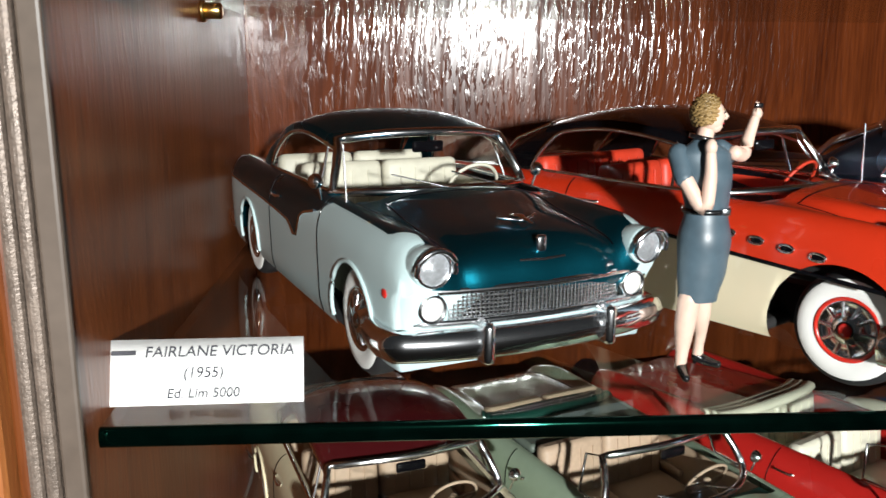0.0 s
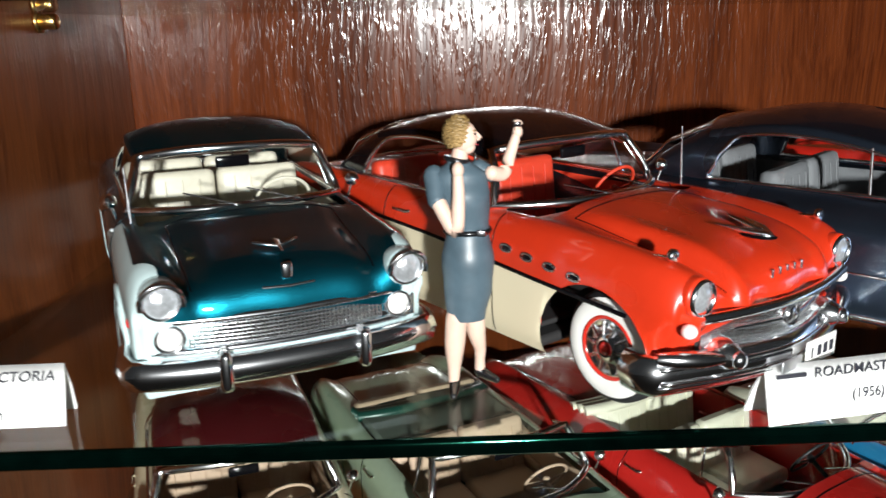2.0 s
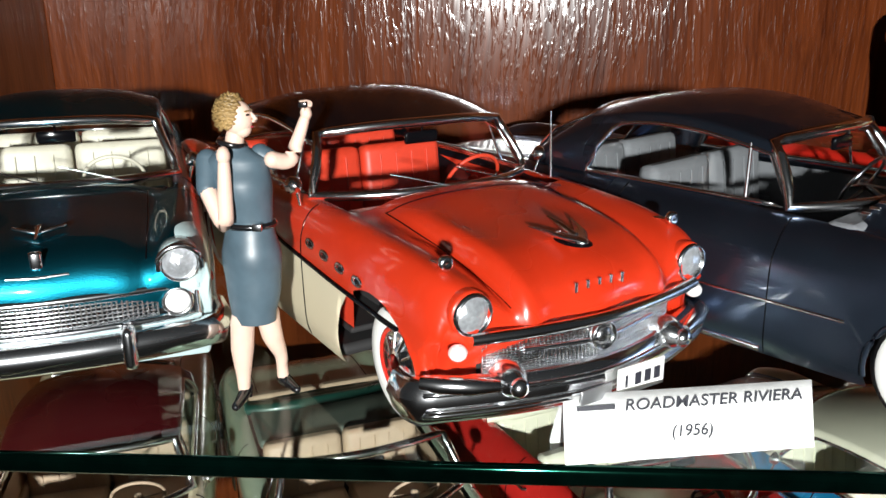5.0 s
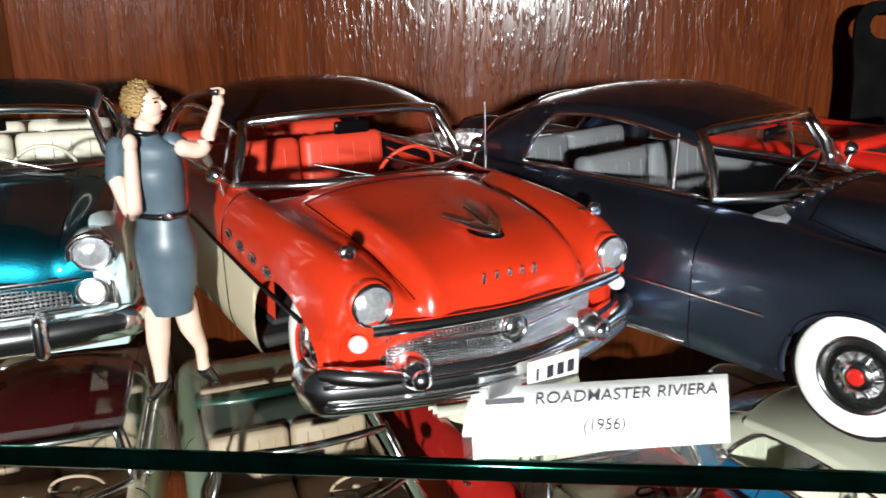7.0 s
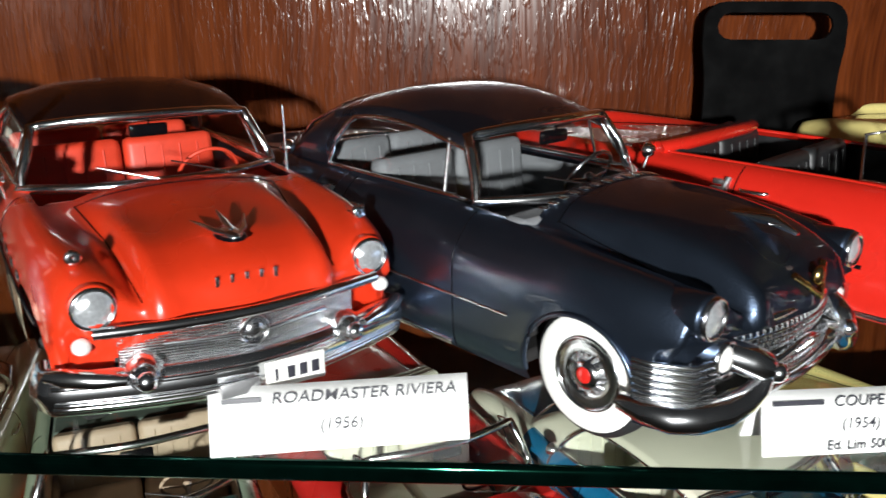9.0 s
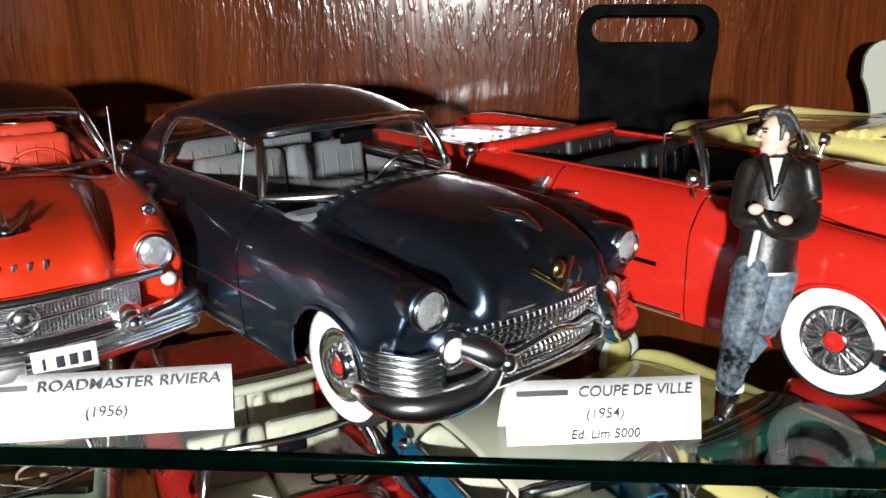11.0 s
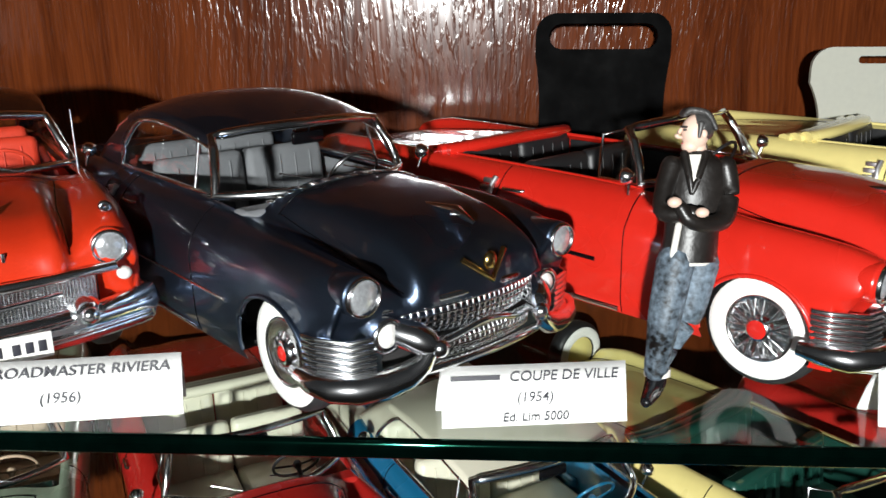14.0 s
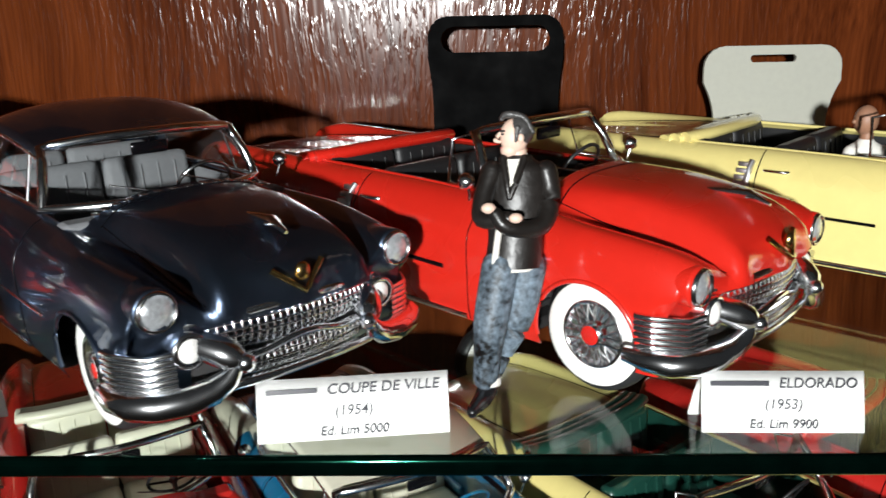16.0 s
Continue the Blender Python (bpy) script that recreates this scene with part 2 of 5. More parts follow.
class Geo:
    """Collects vertices and faces in metres of the real car; K shrinks them."""

    def __init__(self, k=1.0):
        self.v, self.f, self.i, self.k = [], [], [], k

    def grid(self, rows, closed=False, mi=0, flip=False):
        o, n = len(self.v), len(rows[0])
        for r in rows:
            self.v += [Vector(p) for p in r]
        for a in range(len(rows) - 1):
            for b in range(n if closed else n - 1):
                c = (b + 1) % n
                q = (o + a * n + b, o + a * n + c, o + (a + 1) * n + c, o + (a + 1) * n + b)
                self.f.append(q[::-1] if flip else q)
                self.i.append(mi)
        return self

    def fan(self, loop, mi=0):
        o = len(self.v)
        self.v += [Vector(p) for p in loop]
        self.f.append(tuple(range(o, o + len(loop))))
        self.i.append(mi)
        return self

    def tube(self, path, r, sides=8, mi=0, closed=False, flat=1.0):
        pts = [Vector(p) for p in path]
        n = len(pts)
        rows = []
        for k, p in enumerate(pts):
            a, b = pts[(k - 1) % n if closed else max(k - 1, 0)], pts[(k + 1) % n if closed else min(k + 1, n - 1)]
            t = (b - a).normalized() if (b - a).length > 1e-9 else Vector((1, 0, 0))
            up = Vector((0, 0, 1)) if abs(t.z) < 0.9 else Vector((1, 0, 0))
            s = t.cross(up).normalized()
            u = s.cross(t)
            rr = r[k] if isinstance(r, (list, tuple)) else r
            rows.append([p + s * (math.cos(2 * math.pi * j / sides) * rr) + u * (math.sin(2 * math.pi * j / sides) * rr * flat) for j in range(sides)])
        if closed:
            rows.append(rows[0])
        self.grid(rows, True, mi)
        if not closed:
            self.fan(rows[0], mi), self.fan(rows[-1][::-1], mi)
        return self

    def lathe(self, profile, c, axis, n=28, mi=0):
        """profile: (along, radius) pairs about the axis through c."""
        ax = Vector(axis).normalized()
        up = Vector((0, 0, 1)) if abs(ax.z) < 0.9 else Vector((1, 0, 0))
        s = ax.cross(up).normalized()
        u = s.cross(ax)
        rows = [[Vector(c) + ax * a + s * (math.cos(2 * math.pi * j / n) * r) + u * (math.sin(2 * math.pi * j / n) * r) for j in range(n)] for a, r in profile]
        return self.grid(rows, True, mi)

    def ball(self, c, r, mi=0, n=14, m=9):
        r = Vector(r) if not isinstance(r, (int, float)) else Vector((r, r, r))
        rows = []
        for a in range(m + 1):
            th = math.pi * a / m
            rows.append([(c[0] + r.x * math.sin(th) * math.cos(2 * math.pi * b / n), c[1] + r.y * math.sin(th) * math.sin(2 * math.pi * b / n), c[2] + r.z * math.cos(th)) for b in range(n)])
        return self.grid(rows, True, mi)

    def box(self, lo, hi, bev=0.02, mi=0, m=None):
        """A box with rounded upright edges and chamfered rims."""
        lo, hi = Vector(lo), Vector(hi)
        c, h = (lo + hi) / 2, (hi - lo) / 2
        bev = min(bev, 0.45 * min(h) * 2)

        def ring(inset, z):
            out = []
            for sx, sy, a0 in ((1, 1, 0), (-1, 1, 90), (-1, -1, 180), (1, -1, 270)):
                for k in range(3):
                    a = radians(a0 + 45 * k)
                    out.append(Vector((c.x + sx * (h.x - bev) + math.cos(a) * (bev - inset), c.y + sy * (h.y - bev) + math.sin(a) * (bev - inset), z)))
            return out
        rows = [ring(bev * 0.8, lo.z), ring(bev * 0.2, lo.z + bev * 0.3), ring(0, lo.z + bev), ring(0, hi.z - bev), ring(bev * 0.2, hi.z - bev * 0.3), ring(bev * 0.8, hi.z)]
        if m:
            rows = [[m @ p for p in r] for r in rows]
        self.grid(rows, True, mi)
        self.fan(rows[0][::-1], mi), self.fan(rows[-1], mi)
        return self

    def mesh(self, name, materials, smooth=True):
        return mesh_of(name, [p * self.k for p in self.v], self.f, materials, smooth, self.i if isinstance(materials, (list, tuple)) else None)


def part(name, geo, material, parent, label="", smooth=True, loc=None):
    ob = new(name, geo.mesh(name, material, smooth) if isinstance(geo, Geo) else geo)
    ob.parent = parent
    if loc:
        ob.location = loc
    if label:
        ob["label"] = label
    return ob


def thing(name, m, label, category, group=""):
    ob = new(name)
    ob.empty_display_size = 0.01
    ob.matrix_world = m
    return tagged(ob, label, category, group)


def block(name, lo, hi, material, label="", kind="structure", bev=0.0008, category=""):
    ob = new(name, Geo().box(lo, hi, bev).mesh(name, material, False))
    return tagged(ob, label, category, "", kind)


def cr(xs, ys, x):
    """Smooth interpolation through a table, without overshoot."""
    if x <= xs[0]:
        return ys[0]
    if x >= xs[-1]:
        return ys[-1]
    k = max(i for i in range(len(xs)) if xs[i] <= x)
    k = min(k, len(xs) - 2)
    h = xs[k + 1] - xs[k]

    def slope(i):
        if i == 0 or i == len(xs) - 1:
            return (ys[1] - ys[0]) / (xs[1] - xs[0]) if i == 0 else (ys[-1] - ys[-2]) / (xs[-1] - xs[-2])
        a, b = (ys[i] - ys[i - 1]) / (xs[i] - xs[i - 1]), (ys[i + 1] - ys[i]) / (xs[i + 1] - xs[i])
        return 0 if a * b <= 0 else 2 * a * b / (a + b)
    t = (x - xs[k]) / h
    return (2 * t ** 3 - 3 * t * t + 1) * ys[k] + (t ** 3 - 2 * t * t + t) * h * slope(k) + (3 * t * t - 2 * t ** 3) * ys[k + 1] + (t ** 3 - t * t) * h * slope(k + 1)

# ---- the cabinet ----
SHELF_Z, PITCH, FRONT, BACK, LEFT, RIGHT = 0.0, 0.111, 0.204, 0.440, -0.0625, 0.74
GLASS = 0.0051


def glass_shelf(name, z, label):
    ob = new(name, Geo().box((LEFT + 0.0015, FRONT + 0.0013, z - GLASS), (RIGHT - 0.0015, BACK - 0.002, z), 0.0003).mesh(name, SHELF, False))
    ob.visible_shadow = False
    tagged(ob, label, "shelf", "glass shelves", "structure")
    edge = part("front_edge", Geo().grid([[(x, FRONT + 0.0013 - 0.0017 * math.cos(a) ** 0.6, z - GLASS / 2 + GLASS / 2 * math.sin(a)) for x in (LEFT + 0.0015, RIGHT - 0.0015)] for a in (-1.57 + 3.14 * j / 16 for j in range(17))]), EDGE, ob, "polished dark green glass edge")
    edge.visible_shadow = False
    return ob


glass_shelf("shelf_middle", SHELF_Z, "clear glass shelf with a dark green polished edge")
glass_shelf("shelf_upper", SHELF_Z + PITCH, "clear glass shelf above the model cars")
glass_shelf("shelf_lower", SHELF_Z - PITCH, "clear glass shelf under the lower row of models")
TOP, BOTTOM = 0.24, -0.24
block("wall_back", (LEFT - 0.02, BACK, BOTTOM), (RIGHT + 0.02, BACK + 0.012, TOP), MAHOGANY, "glossy red-brown mahogany veneer cabinet back")
block("wall_left", (LEFT - 0.012, FRONT - 0.006, BOTTOM), (LEFT, BACK, TOP), SIDE_WOOD, "red-brown mahogany veneer cabinet side")
block("wall_right", (RIGHT, FRONT - 0.006, BOTTOM), (RIGHT + 0.010, BACK, TOP), SIDE_WOOD, "red-brown mahogany veneer cabinet side")
GREY_BAND = mat("plain_band", (0.115, 0.085, 0.065), 0.5, grain=0.15, scale=250)
block("trim", (LEFT - 0.0042, FRONT - 0.0085, BOTTOM), (LEFT + 0.0010, FRONT - 0.0062, TOP), GREY_BAND, "plain grey-brown edge strip on the cabinet side", "structure", 0.0008)
for bx in (-0.0112, -0.0076):
    block("trim", (LEFT + bx, FRONT - 0.0100, BOTTOM), (LEFT + bx + 0.0032, FRONT - 0.0062, TOP), BAND, "grey-brown glittering edge bead on the cabinet side", "structure", 0.0012)
block("stile", (LEFT - 0.0140, FRONT - 0.0080, BOTTOM), (LEFT - 0.0114, FRONT + 0.004, TOP), SIDE_WOOD, "red-brown wooden strip beside the edge band", "structure", 0.0008)
block("stile", (LEFT - 0.055, FRONT - 0.014, BOTTOM), (LEFT - 0.0142, FRONT + 0.004, TOP), OAK, "orange-brown wooden upright beside the cabinet side", "structure", 0.002)
block("ceiling", (LEFT - 0.02, FRONT, TOP), (RIGHT + 0.02, BACK + 0.012, TOP + 0.012), SIDE_WOOD, "mahogany cabinet top board")
block("cabinet_floor", (LEFT - 0.02, FRONT, BOTTOM - 0.012), (RIGHT + 0.02, BACK + 0.012, BOTTOM), SIDE_WOOD, "mahogany cabinet bottom board")
# unseen floor and wall, added so the chrome has something to mirror
block("floor", (-2.5, -3.0, -0.92), (3.0, 0.9, -0.90), CARPET, "dark brown floor added out of view for the chrome to mirror")
block("wall_unseen", (-2.5, -3.05, -0.90), (3.0, -3.0, 1.6), PLASTER, "plain pale wall added out of view for the chrome to mirror")
for yb in (0.345, 0.235):
    sup = thing("shelf_support", pose(LEFT, yb, SHELF_Z + PITCH - GLASS), "brass shelf support pin on the cabinet side", "bracket", "shelf supports")
    part("pin", Geo().lathe([(0, 0.0001), (0, 0.0030), (0.007, 0.0030), (0.0078, 0.0024), (0.0078, 0.0001)], (0, 0, -0.0031), (1, 0, 0), 18), BRASS, sup)
    part("collar", Geo().lathe([(0, 0.0001), (0.0001, 0.0042), (0.0015, 0.0042), (0.0016, 0.0001)], (0, 0, -0.0031), (1, 0, 0), 18), BRASS, sup)
    part("clip", Geo().box((0.0005, -0.006, GLASS + 0.0004), (0.0070, 0.005, GLASS + 0.006), 0.001), BRASS, sup)

# ---- model cars ----
US = 34


def section(spec, x):
    xs = [r[0] for r in spec["rows"]]
    hc, hv, hf, hw = (cr(xs, [r[k] for r in spec["rows"]], x) for k in (1, 2, 3, 4))
    sill = spec.get("sill", 0.24)
    mid = max(0.5, sill + 0.1)
    b = min(1, max(0, (x - 1.45) / 0.5)) if spec.get("tall_hood") else 0.0
    r = spec.get("shoulder", 0.0) * (1 - b)
    y1, y2, y3, y4 = 0.26 + 0.07 * b, 0.48 + 0.01 * b, 0.62 - 0.06 * b, 0.75 - 0.07 * b
    z1, z2, z4 = hc - 0.008 - 0.012 * b, (hc + hv) / 2 + 0.004 + 0.045 * b, hf - 0.012 - 0.03 * b
    return hw, [(0, hc), (y1, z1), (y2, z2), (y3, hv), (y4 - 0.05 * r, z4), (0.84 - 0.07 * r, hf), (0.925 - 0.065 * r, hf - 0.045), (0.978 - 0.035 * r, hf - 0.14), (1.0, hf - 0.27), (0.995, mid), (0.985, sill + 0.1), (0.955, sill)]


def surf(spec, x, u):
    """A point on the near half of the body: x along, u from the middle line (0) to the sill (1)."""
    hw, p = section(spec, x)
    n = len(p) - 1
    f = min(max(u, 0), 1) * n
    k = min(int(f), n - 1)
    t = f - k
    g = [p[max(k - 1, 0)] if k else (-p[1][0], p[1][1]), p[k], p[k + 1], p[min(k + 2, n)]]
    q = [0.5 * (2 * g[1][c] + (g[2][c] - g[0][c]) * t + (2 * g[0][c] - 5 * g[1][c] + 4 * g[2][c] - g[3][c]) * t * t + (3 * g[1][c] - g[0][c] - 3 * g[2][c] + g[3][c]) * t ** 3) for c in (0, 1)]
    half = spec["L"] / 2
    e = max(0, (abs(x) - half + 0.9) / 0.9)
    bow = spec.get("bow", 0.16) * e * e * (q[0]) ** 2
    under = spec.get("under", 0.0) * e ** 4 * min(1, max(0, (spec.get("lip_z", 0.74) - q[1]) / 0.06)) if x > 0 else 0.0
    return Vector((x - math.copysign(bow, x) - under, q[0] * hw, q[1]))


def at_z(spec, x, z):
    """The side of the body at height z."""
    lo, hi = 0.5, 1.0
    for _ in range(18):
        m = (lo + hi) / 2
        if surf(spec, x, m).z > z:
            lo = m
        else:
            hi = m
    return surf(spec, x, lo)


def car_body(spec, k):
    half = spec["L"] / 2
    xs = sorted({round(-half + spec["L"] * i / 112, 4) for i in range(113)} | {spec["cowl"], spec["deck"]})
    us = [i / US for i in range(US + 1)]
    ucut = spec.get("ucut", 14)
    n = 2 * US + 1
    verts, faces = [], []
    for x in xs:
        h = [surf(spec, x, u) for u in us]
        verts += [Vector((p.x, -p.y, p.z)) for p in h[::-1]] + h[1:]
    dead = set()
    for w, r in spec["arches"]:
        for i, p in enumerate(verts):
            if abs(p.y) > 0.6 and math.hypot(p.x - w, p.z - 0.38) < r:
                dead.add(i)
    # which vertices lie on the rim of an arch
    snapped = {}
    for a in range(len(xs) - 1):
        for b in range(n - 1):
            q = (a * n + b, (a + 1) * n + b, (a + 1) * n + b + 1, a * n + b + 1)
            mid = max(abs(b - US), abs(b + 1 - US))
            if xs[a] >= spec["deck"] - 1e-4 and xs[a + 1] <= spec["cowl"] + 1e-4 and mid <= ucut:
                continue
            gone = [i for i in q if i in dead]
            if len(gone) == 4:
                continue
            if gone:
                for i in gone:
                    snapped[i] = True
            faces.append(q)
    for i in snapped:
        p = verts[i]
        w, r = min(spec["arches"], key=lambda s: abs(s[0] - p.x))
        d = math.hypot(p.x - w, p.z - 0.38)
        if d > 1e-6:
            verts[i] = Vector((w + (p.x - w) * r / d, p.y, 0.38 + (p.z - 0.38) * r / d))
            if verts[i].z < spec.get("sill", 0.24):
                verts[i].z = spec.get("sill", 0.24)
    for end in (0, len(xs) - 1):
        loop = [end * n + b for b in range(n)]
        faces.append(tuple(loop if end == 0 else loop[::-1]))
    me = mesh_of("body", [p * k for p in verts], faces, spec["paint"])
    at = me.attributes.new("tone", "FLOAT", "POINT")
    tone = spec.get("tone")
    at.data.foreach_set("value", [tone(p) if tone else -1.0 for p in verts])
    return me


def mirror(g):
    """Adds the same shape on the other side of the car."""
    o = len(g.v)
    g.v += [Vector((p.x, -p.y, p.z)) for p in g.v[:o]]
    g.f += [tuple(i + o for i in f[::-1]) for f in g.f[:]]
    g.i += g.i[:]
    return g


WHEELS = {}


def wheel_meshes(k, style):
    if (k, style) not in WHEELS:
        tyre = Geo(k).lathe([(-0.09, 0.21), (-0.10, 0.27), (-0.088, 0.325), (-0.055, 0.352), (0, 0.358), (0.055, 0.352), (0.088, 0.325), (0.100, 0.27), (0.085, 0.205), (0.0, 0.2)], (0, 0, 0), (0, 1, 0), 40).mesh("tyre", RUBBER)
        white = Geo(k).lathe([(0.1005, 0.203), (0.1055, 0.23), (0.1055, 0.262), (0.101, 0.302), (0.094, 0.312)], (0, 0, 0), (0, 1, 0), 40).mesh("whitewall", WHITEWALL)
        rim = Geo(k).lathe([(0.101, 0.204), (0.108, 0.197), (0.108, 0.188), (0.095, 0.178), (0.07, 0.165), (0.06, 0.12)], (0, 0, 0), (0, 1, 0), 36).mesh("rim", RED_PAINT_RIM if style == "red" else CHROME)
        cap = Geo(k)
        if style == "wire":
            for j in range(22):
                a, a2 = 2 * math.pi * j / 22, 2 * math.pi * (j + 0.7 * (-1) ** j) / 22
                cap.tube([(0.185 * math.cos(a), 0.098, 0.185 * math.sin(a)), (0.07 * math.cos(a2), 0.118, 0.07 * math.sin(a2))], 0.008, 5)
            cap.lathe([(0.075, 0.175), (0.08, 0.06)], (0, 0, 0), (0, 1, 0), 30)
            cap.lathe([(0.10, 0.078), (0.125, 0.07), (0.128, 0.055)], (0, 0, 0), (0, 1, 0), 24)
        elif style == "disc":
            cap.lathe([(0.085, 0.188), (0.100, 0.182), (0.092, 0.174), (0.104, 0.166), (0.094, 0.156), (0.104, 0.147), (0.092, 0.137), (0.100, 0.128), (0.075, 0.112), (0.072, 0.09), (0.100, 0.084), (0.122, 0.074), (0.126, 0.05)], (0, 0, 0), (0, 1, 0), 36)
            for j in range(12):
                a = 2 * math.pi * j / 12
                cap.tube([(0.118 * math.cos(a), 0.088, 0.118 * math.sin(a)), (0.085 * math.cos(a), 0.104, 0.085 * math.sin(a))], 0.010, 6)
        else:
            for j in range(10):
                a = 2 * math.pi * j / 10
                cap.tube([(0.165 * math.cos(a), 0.088, 0.165 * math.sin(a)), (0.08 * math.cos(a), 0.112, 0.08 * math.sin(a))], [0.014, 0.01], 6)
            cap.lathe([(0.088, 0.184), (0.098, 0.176), (0.088, 0.16), (0.078, 0.13), (0.098, 0.10), (0.118, 0.085), (0.124, 0.055)], (0, 0, 0), (0, 1, 0), 30)
        cap = cap.mesh("hub_cap", BRIGHT)
        br = 1.15 if style == "wire" else 0.8
        boss = Geo(k).lathe([(0.122, 0.056 * br), (0.130, 0.048 * br), (0.133, 0.03 * br), (0.133, 0.0005)], (0, 0, 0), (0, 1, 0), 20).mesh("hub_boss", RED_LENS if style != "plain" else DULL_CHROME)
        WHEELS[(k, style)] = tyre, white, rim, cap, boss
    return WHEELS[(k, style)]


RED_PAINT_RIM = mat("red_rim", (0.55, 0.025, 0.015), 0.25, coat=1.0)


def seam(c, k, pts, r=0.006):
    part("panel_gap", Geo(k).tube(pts, r, 5, flat=0.7), BLACK, c)


def seat(g, x0, x1, y0, y1, z, back, lean=0.12):
    """Bench half: cushion and a backrest leaning rearward."""
    g.box((x0, y0, z), (x1, y1, z + 0.17), 0.06)
    m = Matrix.Translation((x0 + 0.02, 0, z + 0.1)) @ Matrix.Rotation(-lean, 4, "Y")
    g.box((-0.13, y0, 0), (0.04, y1, back), 0.06, m=m)
    for j in range(1, 5):
        yy = y0 + (y1 - y0) * j / 5
        g.tube([m @ Vector((0.045, yy, 0.08)), m @ Vector((0.045, yy, back - 0.08))], 0.008, 5)


def car(spec, m, label, group, k):
    """One die-cast model. The car looks along +x, its left side is +y; sizes are those of the full-size car."""
    c = thing("model_car", m, label, "model car", group)
    P, half, W = spec["paint"], spec["L"] / 2, max(r[4] for r in spec["rows"])
    body = part("body", car_body(spec, k), None, c)
    sill = spec.get("sill", 0.24)
    # underside, wheel wells
    part("chassis", Geo(k).box((-half + 0.25, -0.50, sill - 0.03), (half - 0.3, 0.50, 0.50), 0.05), DARK, c)
    part("floor_pan", Geo(k).box((spec["deck"] + 0.1, -W * 0.93, sill - 0.02), (spec["cowl"] + 0.1, W * 0.93, sill + 0.06), 0.04), DARK, c)
    part("boot_floor", Geo(k).box((-half + 0.3, -W * 0.9, 0.62), (spec["deck"] - 0.1, W * 0.9, 0.74), 0.04), DARK, c)
    part("engine_bay", Geo(k).box((spec["cowl"] + 0.1, -0.72, 0.6), (half - 0.45, 0.72, 0.75), 0.04), DARK, c)
    # wheels
    tyre, white, rim, cap, boss = wheel_meshes(k * 1.06, spec.get("wheel", "plain"))
    for wx, _ in spec["axles"]:
        for s in (1, -1):
            w = new("wheel", tyre)
            w.parent = c
            w.location = Vector((wx, s * (W - spec.get("tuck", 0.25)), 0.379)) * k
            w.rotation_euler = (0, radians(17 * wx), 0 if s > 0 else math.pi)
            for nm, me in (("whitewall", white), ("rim", rim), ("hub_cap", cap), ("hub_boss", boss)):
                o = new(nm, me)
                o.parent = w
    # arch lips
    for wx, r in spec["arches"] if spec.get("lip", CHROME) else ():
        for s in (1, -1):
            pts = []
            for j in range(25):
                a = math.pi * (j / 24) * 1.12 - 0.19
                x, z = wx + r * math.cos(a), 0.38 + r * math.sin(a)
                if z >= sill:
                    p = at_z(spec, x, z)
                    pts.append((x, s * (p.y + 0.002), z))
            part("arch_lip", Geo(k).tube(pts, 0.016, 6), spec.get("lip", CHROME), c)
    # panel seams
    for x in spec.get("doors", ()):
        for s in (1, -1):
            seam(c, k, [(p.x, s * p.y, p.z) for p in (surf(spec, x, 0.48 + 0.5 * j / 20) for j in range(21))])
    hx0, hx1 = spec["cowl"] + 0.12, half - 0.1
    for s in (1, -1):
        seam(c, k, [(p.x, s * p.y, p.z + 0.001) for p in (surf(spec, hx0 + (hx1 - hx0) * j / 26, spec.get("hoodu", 0.272)) for j in range(27))])
        seam(c, k, [(p.x, s * p.y, p.z + 0.001) for p in (surf(spec, -half + 0.14 + (spec["deck"] - 0.1 + half - 0.14) * j / 20, 0.272) for j in range(21))])
    seam(c, k, [(p.x, s * p.y, p.z + 0.001) for s, p in [(1 if j >= 0 else -1, surf(spec, hx0, 0.272 * abs(j) / 10)) for j in range(-10, 11)]])
    # cabin
    zb, ya, cowl, deck = spec["zb"], spec["ya"], spec["cowl"], spec["deck"]
    trim, seatm = spec["trim"], spec["seat"]
    tub = Geo(k)
    for s in (1, -1):
        tub.grid([[(deck + 0.02, s * W * 0.80, 0.34), (cowl, s * W * 0.80, 0.34)], [(deck + 0.02, s * W * 0.79, zb - 0.07), (cowl, s * W * 0.79, zb - 0.07)]])
        tub.box((-0.6, s * W * 0.77 - 0.03, zb - 0.42), (0.2, s * W * 0.77 + 0.03, zb - 0.34), 0.025)
    tub.grid([[(deck, -W * 0.80, 0.34), (deck, W * 0.80, 0.34)], [(deck, -W * 0.8, zb - 0.06), (deck, W * 0.8, zb - 0.06)]])
    part("cabin_lining", tub, trim, c)
    part("cabin_floor", Geo(k).box((deck, -W * 0.82, 0.32), (cowl, W * 0.82, 0.36), 0.015), spec.get("floor", DARK), c)
    for x0, nm in ((spec.get("s1", -0.35), "front_seat"), (spec.get("s2", -1.2), "rear_seat")):
        g = Geo(k)
        for y0, y1 in ((-0.72, -0.01), (0.01, 0.72)):
            seat(g, x0, x0 + 0.52, y0, y1, 0.50, zb - 0.52 + spec.get("tall", 0.02))
        part(nm, g, seatm, c, spec.get("seat_label", ""))
    dash = Geo(k).box((cowl - 0.16, -W * 0.78, zb - 0.30), (cowl + 0.04, W * 0.78, zb - 0.035), 0.05)
    part("dashboard", dash, spec.get("dash", trim), c)
    swc = Vector((cowl - 0.42, 0.36, zb - 0.02))
    ax = Vector((-0.85, 0, 0.5)).normalized()
    sx, sy = Vector((0, 1, 0)), ax.cross(Vector((0, 1, 0))).normalized()
